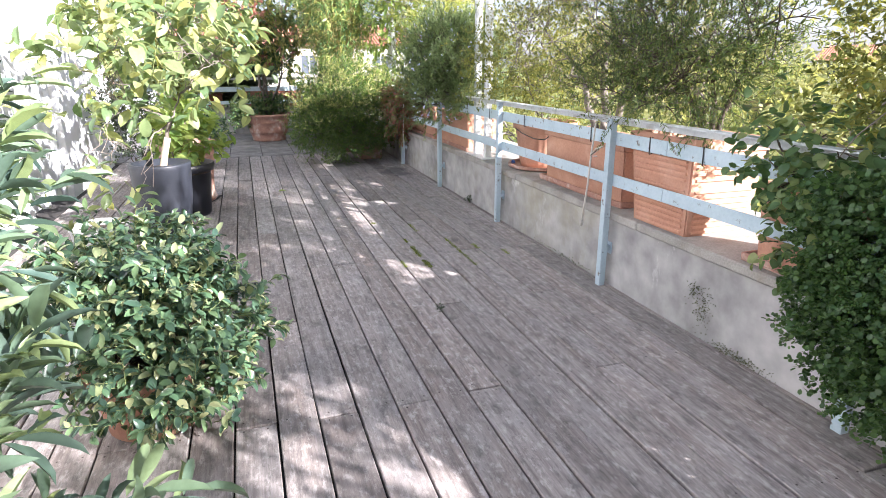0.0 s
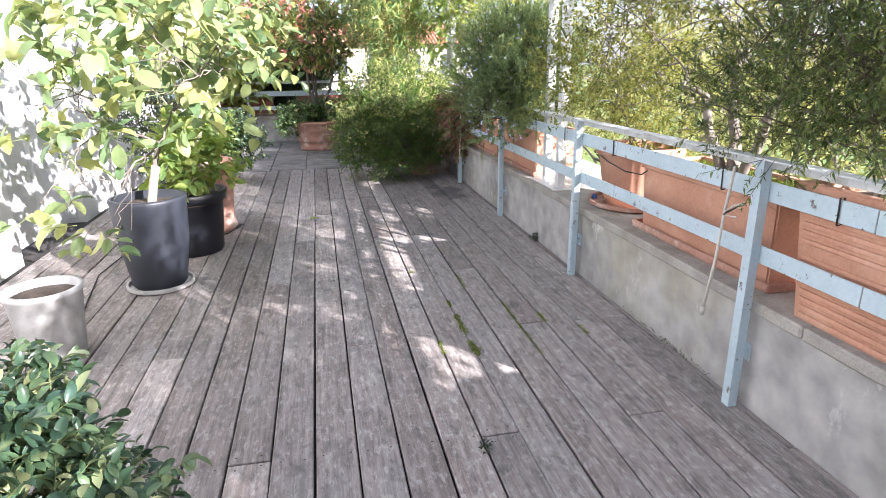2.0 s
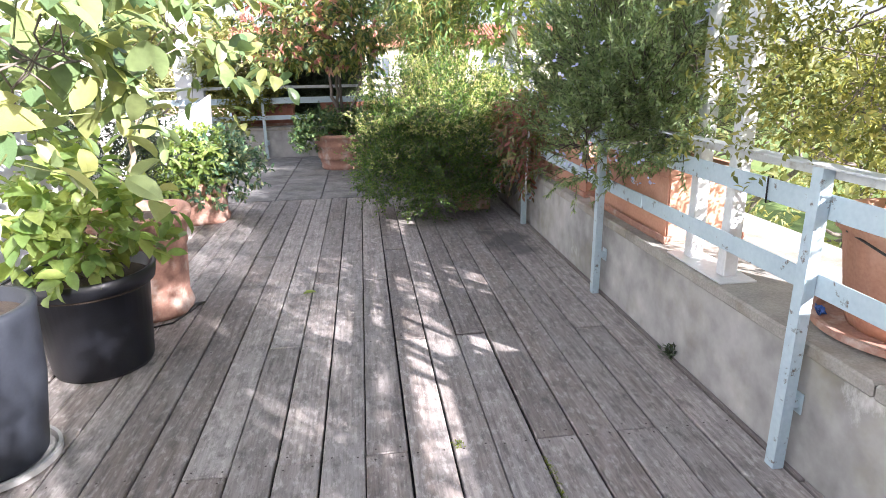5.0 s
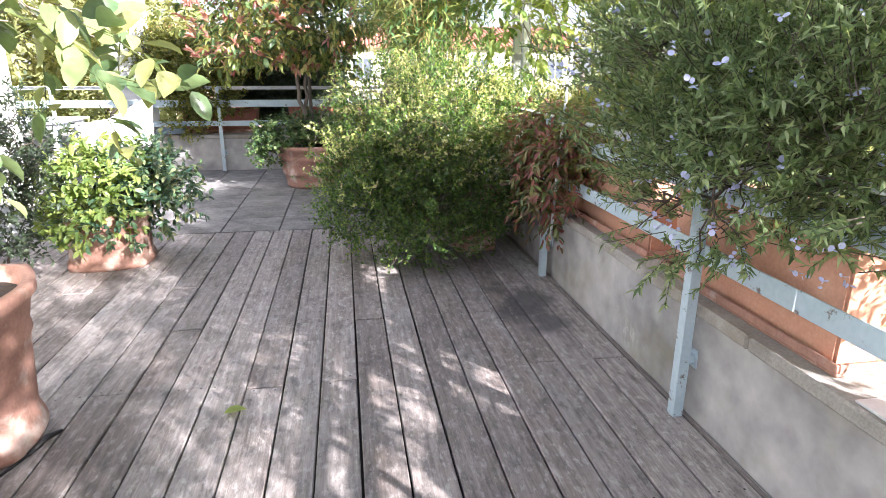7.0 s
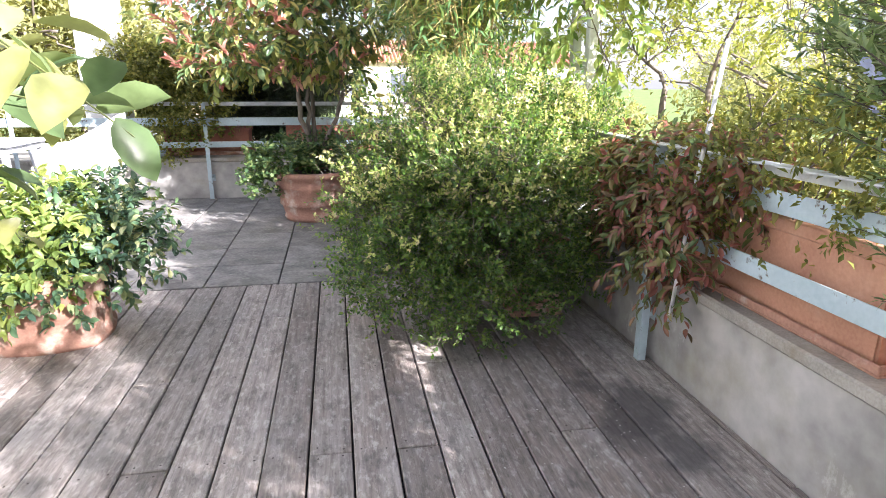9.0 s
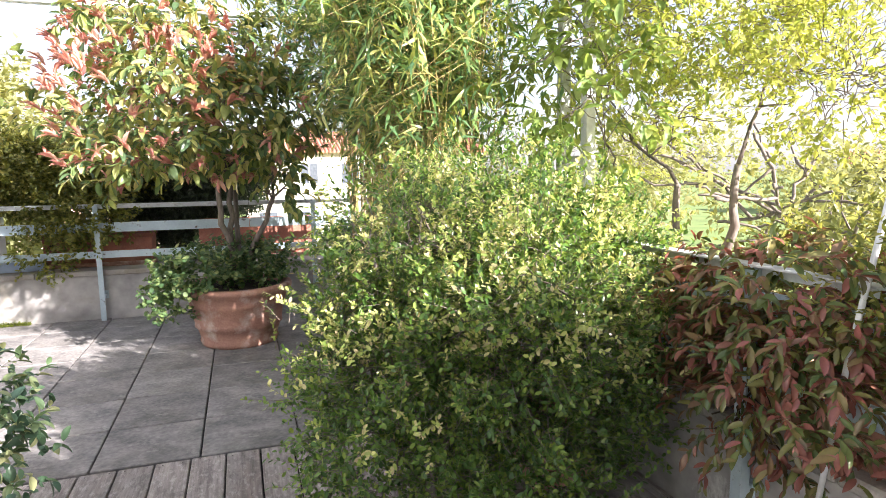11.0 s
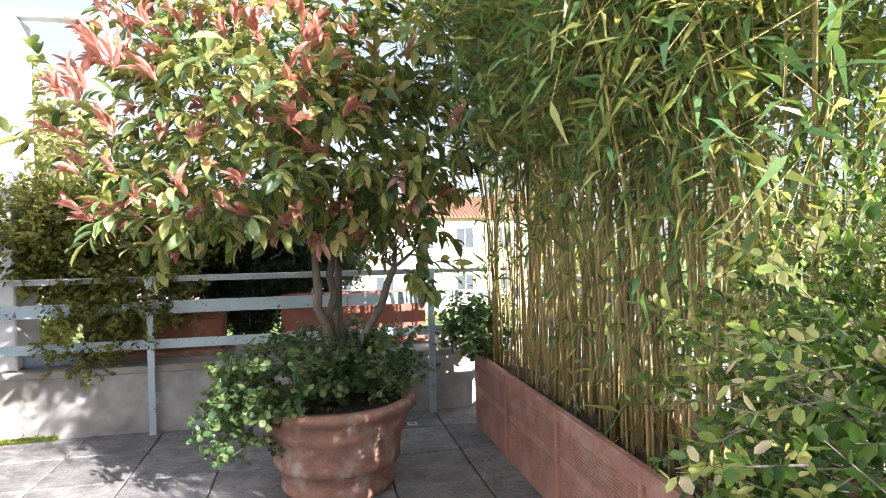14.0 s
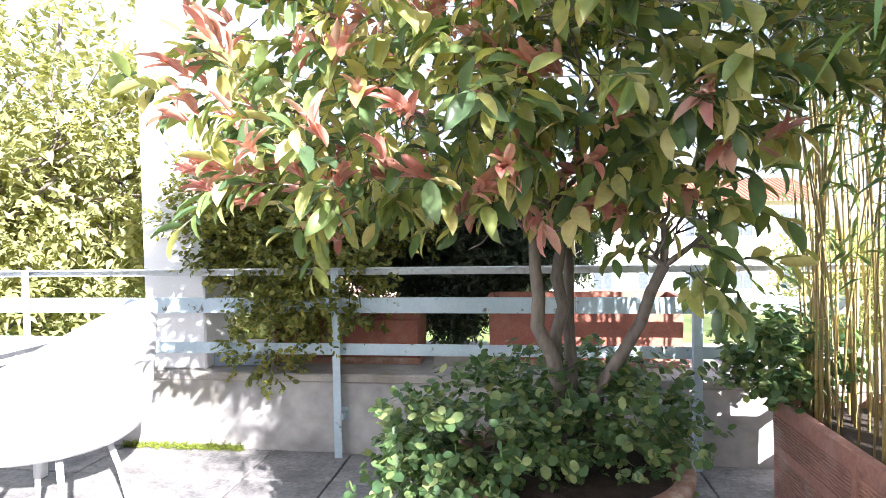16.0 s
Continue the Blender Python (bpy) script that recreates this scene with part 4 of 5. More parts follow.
# the last three blobs are added to shade the paving, coping and next planter
shrub(26, "shrub", (2.62, 5.98, 0.80), [(2.5, 6.05, 1.45, 0.50, 0.55, 0.42), (2.3, 6.2, 1.25, 0.38, 0.42, 0.28), (2.7, 6.0, 2.2, 0.6, 0.6, 0.55), (2.75, 7.15, 2.62, 0.5, 0.75, 0.34), (2.7, 6.1, 1.02, 0.3, 0.42, 0.30), (2.92, 6.35, 1.15, 0.32, 0.45, 0.40)], 4800,
      "bushy shrub with small grey-green leaves in a fluted pot", M["lf_mid"], "small", 0.034, 0.014, 0.12, 9, M["bark"], r0=0.02, limbs=30, stems=3, clump=4.0, shell=0.2)
ob, rng, loc = shrub(27, "rosemary", (2.5, 7.5, 0.78), [(2.20, 7.45, 1.34, 0.46, 0.66, 0.44), (2.06, 7.35, 1.02, 0.30, 0.50, 0.26), (2.35, 7.55, 1.45, 0.42, 0.60, 0.32), (2.25, 7.0, 1.16, 0.34, 0.36, 0.30), (2.30, 7.98, 1.32, 0.30, 0.30, 0.30)], 5200,
      "big rosemary bush with pale blue flowers over the railing", M["lf_needle"], "blade", 0.036, 0.0085, 0.15, 30, M["bark_dark"], r0=0.02, limbs=44,
      hubs=[(2.4, 7.45, 0.95), (2.3, 7.6, 0.92), (2.5, 7.3, 1.0)], shell=0.4, lumps=0.6, up=0.6, spread=0.35, clump=5.0, angle=0.7, twigm=M["bark_dark"], twig_r=0.0018)
p, out = in_blobs(rng, loc[:3], 260, 0.97, 0.5)
foliage(ob, rng, p, out, 0.05, 5, "round", 0.017, 0.015, M["fl_blue"], name="flower", label="pale blue flowers")
shrub(28, "shrub", (2.5, 8.6, 0.78), [(2.40, 8.5, 1.04, 0.34, 0.50, 0.28), (2.40, 8.95, 0.95, 0.30, 0.42, 0.26)], 2200,
      "dense small-leaved shrub behind the rosemary", M["lf_mid"], "small", 0.032, 0.014, 0.12, 8, M["bark"], r0=0.014, limbs=26, clump=4.0)
shrub(29, "nandina", (2.39, 9.48, 0.78), [(2.26, 9.14, 0.92, 0.27, 0.48, 0.19), (2.12, 9.14, 0.66, 0.13, 0.34, 0.24)], 560,
      "reddish-green nandina hanging over the railing", M["lf_nand"], "large", 0.056, 0.020, 0.11, 9, M["bark_dark"], stems=4, limbs=24, up=0.1, hang=0.5, droop=0.4)
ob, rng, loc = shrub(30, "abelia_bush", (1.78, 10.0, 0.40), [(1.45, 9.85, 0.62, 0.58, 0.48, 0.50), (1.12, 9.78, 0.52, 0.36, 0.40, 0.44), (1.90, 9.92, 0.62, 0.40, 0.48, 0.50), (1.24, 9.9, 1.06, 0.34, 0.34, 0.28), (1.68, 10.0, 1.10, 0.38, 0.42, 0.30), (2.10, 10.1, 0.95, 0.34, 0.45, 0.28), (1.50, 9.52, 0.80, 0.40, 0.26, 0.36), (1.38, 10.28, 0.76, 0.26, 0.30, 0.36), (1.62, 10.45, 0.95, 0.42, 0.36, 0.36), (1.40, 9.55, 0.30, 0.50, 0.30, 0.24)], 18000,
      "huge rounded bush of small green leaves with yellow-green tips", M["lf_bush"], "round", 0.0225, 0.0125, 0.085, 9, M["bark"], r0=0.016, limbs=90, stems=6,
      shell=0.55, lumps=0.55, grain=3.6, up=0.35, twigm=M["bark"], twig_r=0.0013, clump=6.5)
# young tips on the upper side; their bright colour also paints in the sun
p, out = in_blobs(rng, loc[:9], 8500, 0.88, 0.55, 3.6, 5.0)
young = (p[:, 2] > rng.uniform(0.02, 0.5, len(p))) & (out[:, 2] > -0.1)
foliage(ob, rng, p[young], out[young], 0.075, 9, "round", 0.0205, 0.0115, M["lf_bush_new_lit"], up=0.2, spread=0.7, angle=1.0, twig=M["twig_green"], twig_r=0.001, name="new_growth", label="yellow-green young shoots, brightened for the sunlit top")
shrub(31, "small_tree", (2.87, 10.22, 0.46), [(2.97, 10.22, 2.15, 0.7, 0.75, 0.42), (3.17, 9.77, 1.75, 0.5, 0.5, 0.35), (2.92, 10.87, 1.75, 0.5, 0.5, 0.4), (2.82, 10.47, 2.6, 0.6, 0.6, 0.3)], 2000,
      "sunlit small tree with yellow-green leaves", M["lf_yel"], "small", 0.038, 0.020, 0.12, 9, M["bark"], r0=0.032, limbs=46,
      hubs=[(2.97, 10.12, 1.35), (2.82, 10.37, 1.25)], category="tree", shell=0.2, wiggle=0.2, twigm=M["bark"])
# stands out of view; added so that its crown shades the near deck
shrub(33, "shrub", (2.6, 0.2, 0.46), [(2.6, 0.3, 2.05, 0.5, 0.9, 1.05), (2.6, -0.9, 1.95, 0.5, 0.9, 1.0)], 1300,
      "tall light green shrub, unseen, added to shade the deck", M["lf_mid"], "small", 0.045, 0.024, 0.12, 9, M["bark"], r0=0.02, limbs=26, stems=4, shell=0.2)

shrub(34, "climbing_shrub", (2.54, 10.57, 0.46), [(2.28, 10.57, 1.75, 0.38, 0.42, 0.5), (2.47, 10.37, 2.3, 0.4, 0.5, 0.4)], 170,
      "loose climber with broad yellow-green leaves round the white post", M["lf_lemon_y"], "large", 0.095, 0.042, 0.16, 6, M["bark"], r0=0.014, limbs=20, stems=3, shell=0.2, hang=0.45, droop=0.3)

# bamboo
rng = np.random.default_rng(40)
bam = plant("bamboo", 1.748, 12.08, 0.44, "clump of golden bamboo with dense leafy tops", "bamboo")
tips, dirs = [], []
for i in range(250):
    bx, by = rng.uniform(-0.16, 0.17), rng.uniform(-1.36, 1.34)
    lean = Vector((rng.normal(-0.03, 0.19), rng.normal(0, 0.22), 0))
    h = rng.uniform(1.75, 2.3) + 0.3 * (by + 1.36)
    r = rng.uniform(0.0035, 0.0092)
    tb = Tubes()
    pts = [Vector((bx, by, 0)) + lean * (t * t * 1.6) + Vector((0, 0, h * t)) for t in np.linspace(0, 1, 7)]
    tb.add(pts, [r * (1 - 0.6 * k / 6) for k in range(7)], 6)
    for k in range(1, 9):
        q = k / 9
        c = Vector((bx, by, 0)) + lean * (q * q * 1.6) + Vector((0, 0, h * q))
        tb.add([c - Vector((0, 0, 0.004)), c, c + Vector((0, 0, 0.004))], [r * (1 - 0.6 * q), r * (1 - 0.6 * q) * 1.3, r * (1 - 0.6 * q)], 6)
    tb.done("culm", M["culm"], bam)
    for k in range(13):
        q = rng.uniform(0.15, 0.5) if k < 1 - i % 2 else 0.48 + 0.52 * rng.uniform(0, 1) ** 0.6
        tips.append(Vector((bx, by, 0)) + lean * (q * q * 1.6) + Vector((0, 0, h * q)))
        a = rng.uniform(0, 2 * math.pi)
        dirs.append((math.cos(a) - 0.25, math.sin(a) - 0.2, 0.05))
foliage(bam, rng, np.array([tuple(v) for v in tips]), unit(np.array(dirs)), 0.36, 11, "blade", 0.115, 0.018, M["lf_bamb"], up=0.05, spread=0.5, droop=0.7, angle=0.75,
        twig=M["culm"], twig_r=0.0014, hang=0.18)

# photinia in the big pot
ob, rng, loc = shrub(50, "photinia_tree", (0.573, 12.73, 0.43),
      [(0.253, 12.48, 1.8, 0.85, 0.7, 0.48), (0.803, 12.53, 1.74, 0.48, 0.5, 0.4), (-0.067, 12.48, 1.52, 0.44, 0.46, 0.27), (0.403, 12.53, 2.25, 0.85, 0.7, 0.4), (0.973, 12.58, 1.5, 0.24, 0.3, 0.3), (0.573, 12.63, 1.42, 0.45, 0.4, 0.2), (0.90, 12.60, 1.27, 0.22, 0.24, 0.27)], 760,
      "photinia tree with green leaves and red new growth", M["lf_phot"], "large", 0.098, 0.042, 0.16, 7, M["bark"], r0=0.033, limbs=40,
      hubs=[(0.473, 12.6, 1.28), (0.533, 12.68, 1.35), (0.593, 12.78, 1.2), (0.873, 12.58, 1.15)], category="tree", shell=0.5, up=0.25, hang=0.55, twigm=M["bark"], twig_r=0.002, single=300)
p, out = in_blobs(rng, loc[:4], 430, 0.98, 0.3)
keep = out[:, 0] < 0.45
foliage(ob, rng, p[keep], out[keep], 0.07, 8, "large", 0.085, 0.028, M["lf_red"], up=0.9, angle=0.45, name="new_growth", label="red young leaves")
shrub(51, "ground_cover", (0.573, 12.73, 0.43), [(0.303, 12.6, 0.59, 0.3, 0.32, 0.18), (0.753, 12.76, 0.61, 0.3, 0.3, 0.2), (0.103, 12.56, 0.45, 0.17, 0.26, 0.21), (0.543, 12.95, 0.63, 0.3, 0.2, 0.18)], 900,
      "leafy green herb spilling over the big pot", M["lf_mint"], "round", 0.036, 0.030, 0.07, 7, M["twig_green"], r0=0.004, limbs=14, stems=6, category="herb", up=0.6, angle=1.2)
shrub(52, "shrub", (-0.647, 14.355, 0.74), [(-0.997, 14.165, 1.3, 0.58, 0.42, 0.42), (-0.747, 13.965, 0.95, 0.42, 0.3, 0.3), (-0.997, 13.825, 0.66, 0.26, 0.13, 0.22), (-0.447, 14.365, 1.5, 0.45, 0.4, 0.3), (-1.297, 14.115, 1.4, 0.42, 0.35, 0.4)], 4200,
      "olive-green round-leaved shrub in a window box", M["lf_mid"], "round", 0.038, 0.026, 0.10, 7, M["bark_dark"], r0=0.014, limbs=26, stems=4, shell=0.2, hang=0.2)
shrub(53, "shrub", (-0.1, 14.72, 0.46), [(-0.50, 14.72, 1.25, 0.36, 0.26, 0.40), (-0.10, 14.74, 1.15, 0.40, 0.26, 0.55), (0.26, 14.72, 1.22, 0.34, 0.26, 0.42), (-0.05, 14.72, 0.78, 0.20, 0.18, 0.28), (0.60, 14.74, 1.22, 0.30, 0.24, 0.34)], 8500,
      "dark fine-leaved shrub behind the railing", M["lf_dark"], "small", 0.042, 0.018, 0.12, 10, M["bark_dark"], r0=0.014, limbs=34, stems=4, shell=0.3, lumps=0.3)
shrub(54, "shrub", (1.703, 13.385, 0.45), [(1.573, 13.465, 0.66, 0.24, 0.2, 0.18)], 200,
      "small dark green plant at the end of the bamboo trough", M["lf_mint"], "round", 0.045, 0.04, 0.08, 7, M["twig_green"], r0=0.004, limbs=8, category="plant", up=0.5, angle=1.2)

# ---- table and chair on the side terrace ----


def tub_chair(x, y, rz, label):
    """Moulded shell chair: curved shell with arms, four splayed legs."""
    ob = thing("tub_chair", x, y, 0, label, "chair", "chairs at the table", rz)
    V, F = [], []
    nu, nv = 40, 14
    for layer in (0, 1):
        for j in range(nv + 1):
            v = j / nv
            for i in range(nu + 1):
                a = math.pi * (-0.72 + 1.44 * i / nu)          # 0 is the middle of the back
                back = max(0.0, math.cos(a * 0.62))
                top = 0.70 + 0.30 * back ** 3
                r = 0.10 + (0.26 + 0.07 * v) * min(1.0, (v * 2.2)) ** 0.6
                z = 0.42 + (top - 0.42) * max(0.0, (v - 0.30) / 0.70) ** 1.25
                r = r - layer * 0.012
                V.append((r * math.sin(a), -r * math.cos(a) * 1.02, z + layer * 0.006))
    w = (nu + 1)
    o = w * (nv + 1)
    for j in range(nv):
        for i in range(nu):
            q = (j * w + i, j * w + i + 1, (j + 1) * w + i + 1, (j + 1) * w + i)
            F.append(q)
            F.append(tuple(k + o for k in q[::-1]))
    for i in range(nu):
        a, b = nv * w + i, nv * w + i + 1
        F.append((a, b, b + o, a + o))
    for j in range(nv):
        for i, fl in ((0, 1), (nu, 0)):
            a, b = j * w + i, (j + 1) * w + i
            F.append((a, b, b + o, a + o) if fl else (b, a, a + o, b + o))
    mesh_object("shell", V, F, M["chair_white"], ob, smooth=True)
    part("seat", lathe([(0.25, 0.41), (0.27, 0.418), (0.27, 0.435), (0.2, 0.43), (0.02, 0.425)], 32), M["chair_white"], ob, smooth=True)
    for sx in (-1, 1):
        for sy in (-1, 1):
            tb = Tubes()
            tb.add([(sx * 0.15, sy * 0.15, 0.412), (sx * 0.19, sy * 0.19, 0.22), (sx * 0.22, sy * 0.22, 0.0)], [0.014, 0.013, 0.011], 10)
            tb.done("leg", M["chair_white"], ob)
    return ob


tub_chair(-1.56, 12.875, 96, "white moulded plastic tub chair with four legs")
tab = thing("garden_table", -2.57, 13.10, 0, "white slatted garden table on the paving", "table")
for k in range(8):
    part("slat", box(-0.55, 0.55, -0.42 + k * 0.106, -0.42 + k * 0.106 + 0.098, 0.715, 0.735, 0.003), M["chair_white"], tab)
part("apron", box(-0.5, 0.5, -0.37, 0.37, 0.65, 0.7145, 0.004), M["chair_white"], tab)
for sx in (-1, 1):
    for sy in (-1, 1):
        part("leg", box(sx * 0.46 - 0.025, sx * 0.46 + 0.025, sy * 0.33 - 0.025, sy * 0.33 + 0.025, 0, 0.6495, 0.004), M["chair_white"], tab)

# ---- loose bits ----
tb = Tubes()
rng = np.random.default_rng(60)
cab = [(-1.2, 5.6, 0.006), (-0.95, 5.5, 0.006), (-0.80, 5.65, 0.006), (-0.82, 6.0, 0.006), (-0.95, 6.7, 0.006), (-0.9, 7.3, 0.006), (-0.7, 7.5, 0.006), (-0.45, 7.46, 0.006), (-0.22, 7.58, 0.006), (-0.15, 7.78, 0.006)]
tb.add(cab, [0.005] * len(cab), 6)
tb.add([(-0.17, 7.72, 0.008), (-0.145, 7.80, 0.02), (-0.12, 7.86, 0.008)], [0.008, 0.012, 0.006], 6)
hose = tb.done("irrigation_hose", M["cable"], None)
tagged(hose, "thin black irrigation hose lying on the deck", "hose")
tb = Tubes()
tb.add([(2.135, 4.44, 0.985), (2.13, 4.46, 0.80), (2.125, 4.47, 0.60), (2.12, 4.50, 0.38)], [0.006, 0.006, 0.006, 0.006], 8)
tb.add([(2.12, 4.50, 0.385), (2.12, 4.505, 0.35)], [0.011, 0.009], 8)
tb.add([(2.12, 4.38, 0.80), (2.125, 4.46, 0.79), (2.14, 4.36, 0.86), (2.12, 4.40, 0.84), (2.13, 4.46, 0.80)], [0.004] * 5, 6)
tagged(tb.done("rope", M["rope"], None), "off-white cord tied to the railing post, hanging", "rope")
tb = Tubes()
tb.add([(2.11, 8.92, 0.37), (2.11, 8.86, 0.85), (2.115, 8.77, 1.42)], [0.008] * 3, 8)
tb.add([(2.11, 8.92, 0.372), (2.11, 8.922, 0.34)], [0.013, 0.013], 8)
tagged(tb.done("hanging_rod", M["galv"], None), "thin white rod hanging in front of the railing", "rod")

# moss in the joints, weeds, a fallen leaf, litter
rng = np.random.default_rng(61)


def moss_run(x, y0, y1, w, n):
    ob = thing("moss_strip", x, (y0 + y1) / 2, 0, "green moss growing in a joint between deck boards", "moss", "moss in the deck joints")
    p = np.stack([rng.normal(0, w, n), rng.uniform(-(y1 - y0) / 2, (y1 - y0) / 2, n), rng.uniform(-0.006, 0.003, n)], 1)
    out = unit(np.stack([rng.normal(0, 0.5, n), rng.normal(0, 0.5, n), np.ones(n)], 1))
    foliage(ob, rng, p, out, 0.006, 4, "small", 0.006, 0.004, M["lf_moss"], name="moss")


J = [0.658 + 0.156 * k for k in range(11)]
moss_run(J[4], 5.00, 5.16, 0.012, 260)
moss_run(J[4], 5.24, 5.50, 0.011, 330)
moss_run(J[4], 5.62, 5.72, 0.006, 90)
moss_run(J[6], 4.95, 5.62, 0.006, 300)
moss_run(J[5], 5.9, 6.15, 0.006, 90)
moss_run(J[3], 5.05, 5.20, 0.006, 90)
moss_run(J[7], 5.3, 5.42, 0.010, 110)
moss_run(J[8], 5.10, 5.22, 0.009, 90)
moss_run(J[3] + 0.02, 6.24, 6.29, 0.010, 60)

for y0, z0, ry, rz, n in ((3.53, 0.17, 0.035, 0.05, 150), (3.60, 0.23, 0.02, 0.03, 60), (3.28, 0.02, 0.09, 0.012, 200), (4.9, 0.015, 0.2, 0.008, 120)):
    ob = thing("moss_patch", 2.238, y0, z0, "dark moss patch on the grey parapet face", "moss", "moss on the parapet")
    p = np.stack([np.full(n, -0.001), rng.normal(0, ry, n), rng.normal(0, rz, n)], 1)
    p[:, 2] = np.maximum(p[:, 2], 0.003 - z0)
    foliage(ob, rng, p, unit(np.stack([np.full(n, -1.0), rng.normal(0, 0.8, n), rng.normal(0, 0.8, n)], 1)), 0.004, 4, "small", 0.006, 0.004, M["lf_mossd"], name="moss")


def weed(x, y, h, label):
    ob = thing("weed", x, y, 0, label, "weed")
    n = 14
    p = rng.normal(0, 0.008, (n, 3)) * np.array([1, 1, 0.2])
    out = unit(np.stack([rng.normal(0, 0.4, n), rng.normal(0, 0.4, n), np.ones(n)], 1))
    foliage(ob, rng, p, out, h, 4, "small", h * 0.6, h * 0.22, M["lf_dark"], name="foliage")


weed(2.22, 6.77, 0.06, "small dark weed growing at the foot of the parapet")
weed(1.12, 4.28, 0.03, "tiny green weed in a deck joint")
T, faces = LEAF["large"]
leaf = mesh_object("fallen_leaf", T * np.array([0.045, 0.085, 0.085]), faces, M["lf_lemon_y"])
leaf.matrix_basis = pose(0.45, 7.88, 0.010, 4, 6, -75)
tagged(leaf, "single yellow lemon leaf fallen on the deck", "leaf")
bits = thing("fallen_petals", 1.8, 8.3, 0, "tiny pale petals scattered on the deck below the rosemary", "litter")
n = 170
p = np.stack([rng.normal(0, 0.22, n), rng.normal(0, 0.55, n), np.full(n, 0.002)], 1)
p[:, 0] = np.minimum(p[:, 0], 0.38)
leaf_mesh("petal", p, np.stack([rng.normal(size=n), rng.normal(size=n), np.zeros(n)], 1), np.tile([0, 0, 1.0], (n, 1)), rng.uniform(0.004, 0.010, n), rng.uniform(0.003, 0.007, n), "round", M["petal"], bits)
blk = thing("concrete_block", 0.04, 14.21, TOP, "short grey concrete block lying on the back parapet", "block")
part("body", box(-0.15, 0.13, -0.09, 0.09, 0.001, 0.075, 0.006), M["coping"], blk)
tray = thing("plastic_tray", -1.30, 14.16, TOP, "pale blue plastic tray lying on the back parapet", "tray", rz=6)
bm = bmesh.new()
add_box(bm, -0.17, 0.17, -0.10, 0.10, 0.001, 0.008, 0.003)
for sx in (-1, 1):
    add_box(bm, sx * 0.167 - 0.004, sx * 0.167 + 0.004, -0.10, 0.10, 0.0085, 0.075, 0.003)
    add_box(bm, -0.162, 0.162, sx * 0.097 - 0.004, sx * 0.097 + 0.004, 0.0085, 0.075, 0.003)
part("body", bm, M["tray_blue"], tray)
mo = thing("moss_strip", -1.62, FACE_Y - 0.02, 0, "bright green moss at the foot of the back parapet", "moss")
n = 1100
p = np.stack([rng.uniform(-0.34, 0.42, n), rng.normal(0, 0.012, n), np.abs(rng.normal(0, 0.012, n))], 1)
p[:, 1] = np.minimum(p[:, 1], 0.015)
foliage(mo, rng, p, unit(np.stack([rng.normal(0, 0.5, n), np.full(n, -0.6), np.ones(n)], 1)), 0.015, 4, "small", 0.012, 0.007, M["lf_moss"], name="moss")
drain = thing("drain_cover", 1.115, 13.59, 0.0, "small pale metal drain plate in the paving", "drain")
part("plate", box(-0.035, 0.035, -0.035, 0.035, 0.002, 0.008, 0.002), M["galv"], drain)
for k in (-0.015, 0.0, 0.015):
    part("slot", box(-0.022, 0.022, k - 0.003, k + 0.003, 0.0081, 0.0088), M["cable"], drain)
scrap = thing("plastic_scrap", 2.40, 6.16, TOP + 0.015, "crumpled blue plastic scrap in the pot saucer", "litter")
bm = bmesh.new()
bmesh.ops.create_icosphere(bm, subdivisions=3, radius=0.026)
for v in bm.verts:
    v.co *= 1 + 0.9 * noise.noise(v.co * 60)
    v.co.z = abs(v.co.z) * 0.8
part("sheet", bm, M["blue"], scrap)
tb = Tubes()
tb.add([(2.36, 6.05, 0.80), (2.33, 5.85, 0.775), (2.32, 5.60, 0.755), (2.33, 5.44, 0.765), (2.40, 5.38, 0.84), (2.46, 5.3, 0.80)], [0.004] * 6, 6)
tagged(tb.done("irrigation_tube", M["cable"], None), "thin black drip tube slung between two pots", "hose")
# wire ties round the middle rail
for s in (3.62, 4.02, 4.60, 5.55, 6.24, 7.2):
    tb = Tubes()
    z0, z1 = 0.858, 0.947
    tb.add([(s, 0.031, z0), (s + 0.003, 0.031, z1), (s + 0.003, 0.047, z1), (s, 0.047, z0), (s, 0.031, z0 - 0.001)], [0.003] * 5, 6)
    o = tb.done("wire_tie", M["cable"], r1, "dark wire tie")
# moss on the soil of the long planter
mo = thing("moss_cushion", 2.55, 4.94, 0.80, "bright green moss on the planter soil", "moss")
n = 1500
p = np.stack([rng.uniform(-0.14, 0.14, n), rng.uniform(-0.46, 0.46, n), np.zeros(n)], 1)
p[:, 2] = np.array([0.012 + 0.035 * noise.noise(Vector(v) * 6) for v in p])
foliage(mo, rng, p, np.tile([0, 0, 1.0], (n, 1)), 0.02, 5, "small", 0.016, 0.007, M["lf_moss"], name="moss")

# ---- distance ----


def far_tree(seed, x, y, h, r, label, leafm, n=2300):
    rng = np.random.default_rng(seed)
    ob = plant("tree", x, y, -3.6, label, "tree", "trees in the distance")
    blobs = [(rng.normal(0, r * 0.4), rng.normal(0, r * 0.4), h * rng.uniform(0.5, 0.85), r * rng.uniform(0.5, 0.8), r * rng.uniform(0.5, 0.8), h * rng.uniform(0.16, 0.26)) for _ in range(6)]
    woody(ob, rng, (0, 0, 0), [(0, 0, h * 0.35), (0.2, 0.1, h * 0.4)], blobs, 0.16, 26, M["bark"], r_tip=0.02)
    p, out = in_blobs(rng, blobs, n, 0.3, 0.7, 0.6)
    foliage(ob, rng, p, out, 0.4, 9, "blade", 0.13, 0.065, leafm, name="crown")


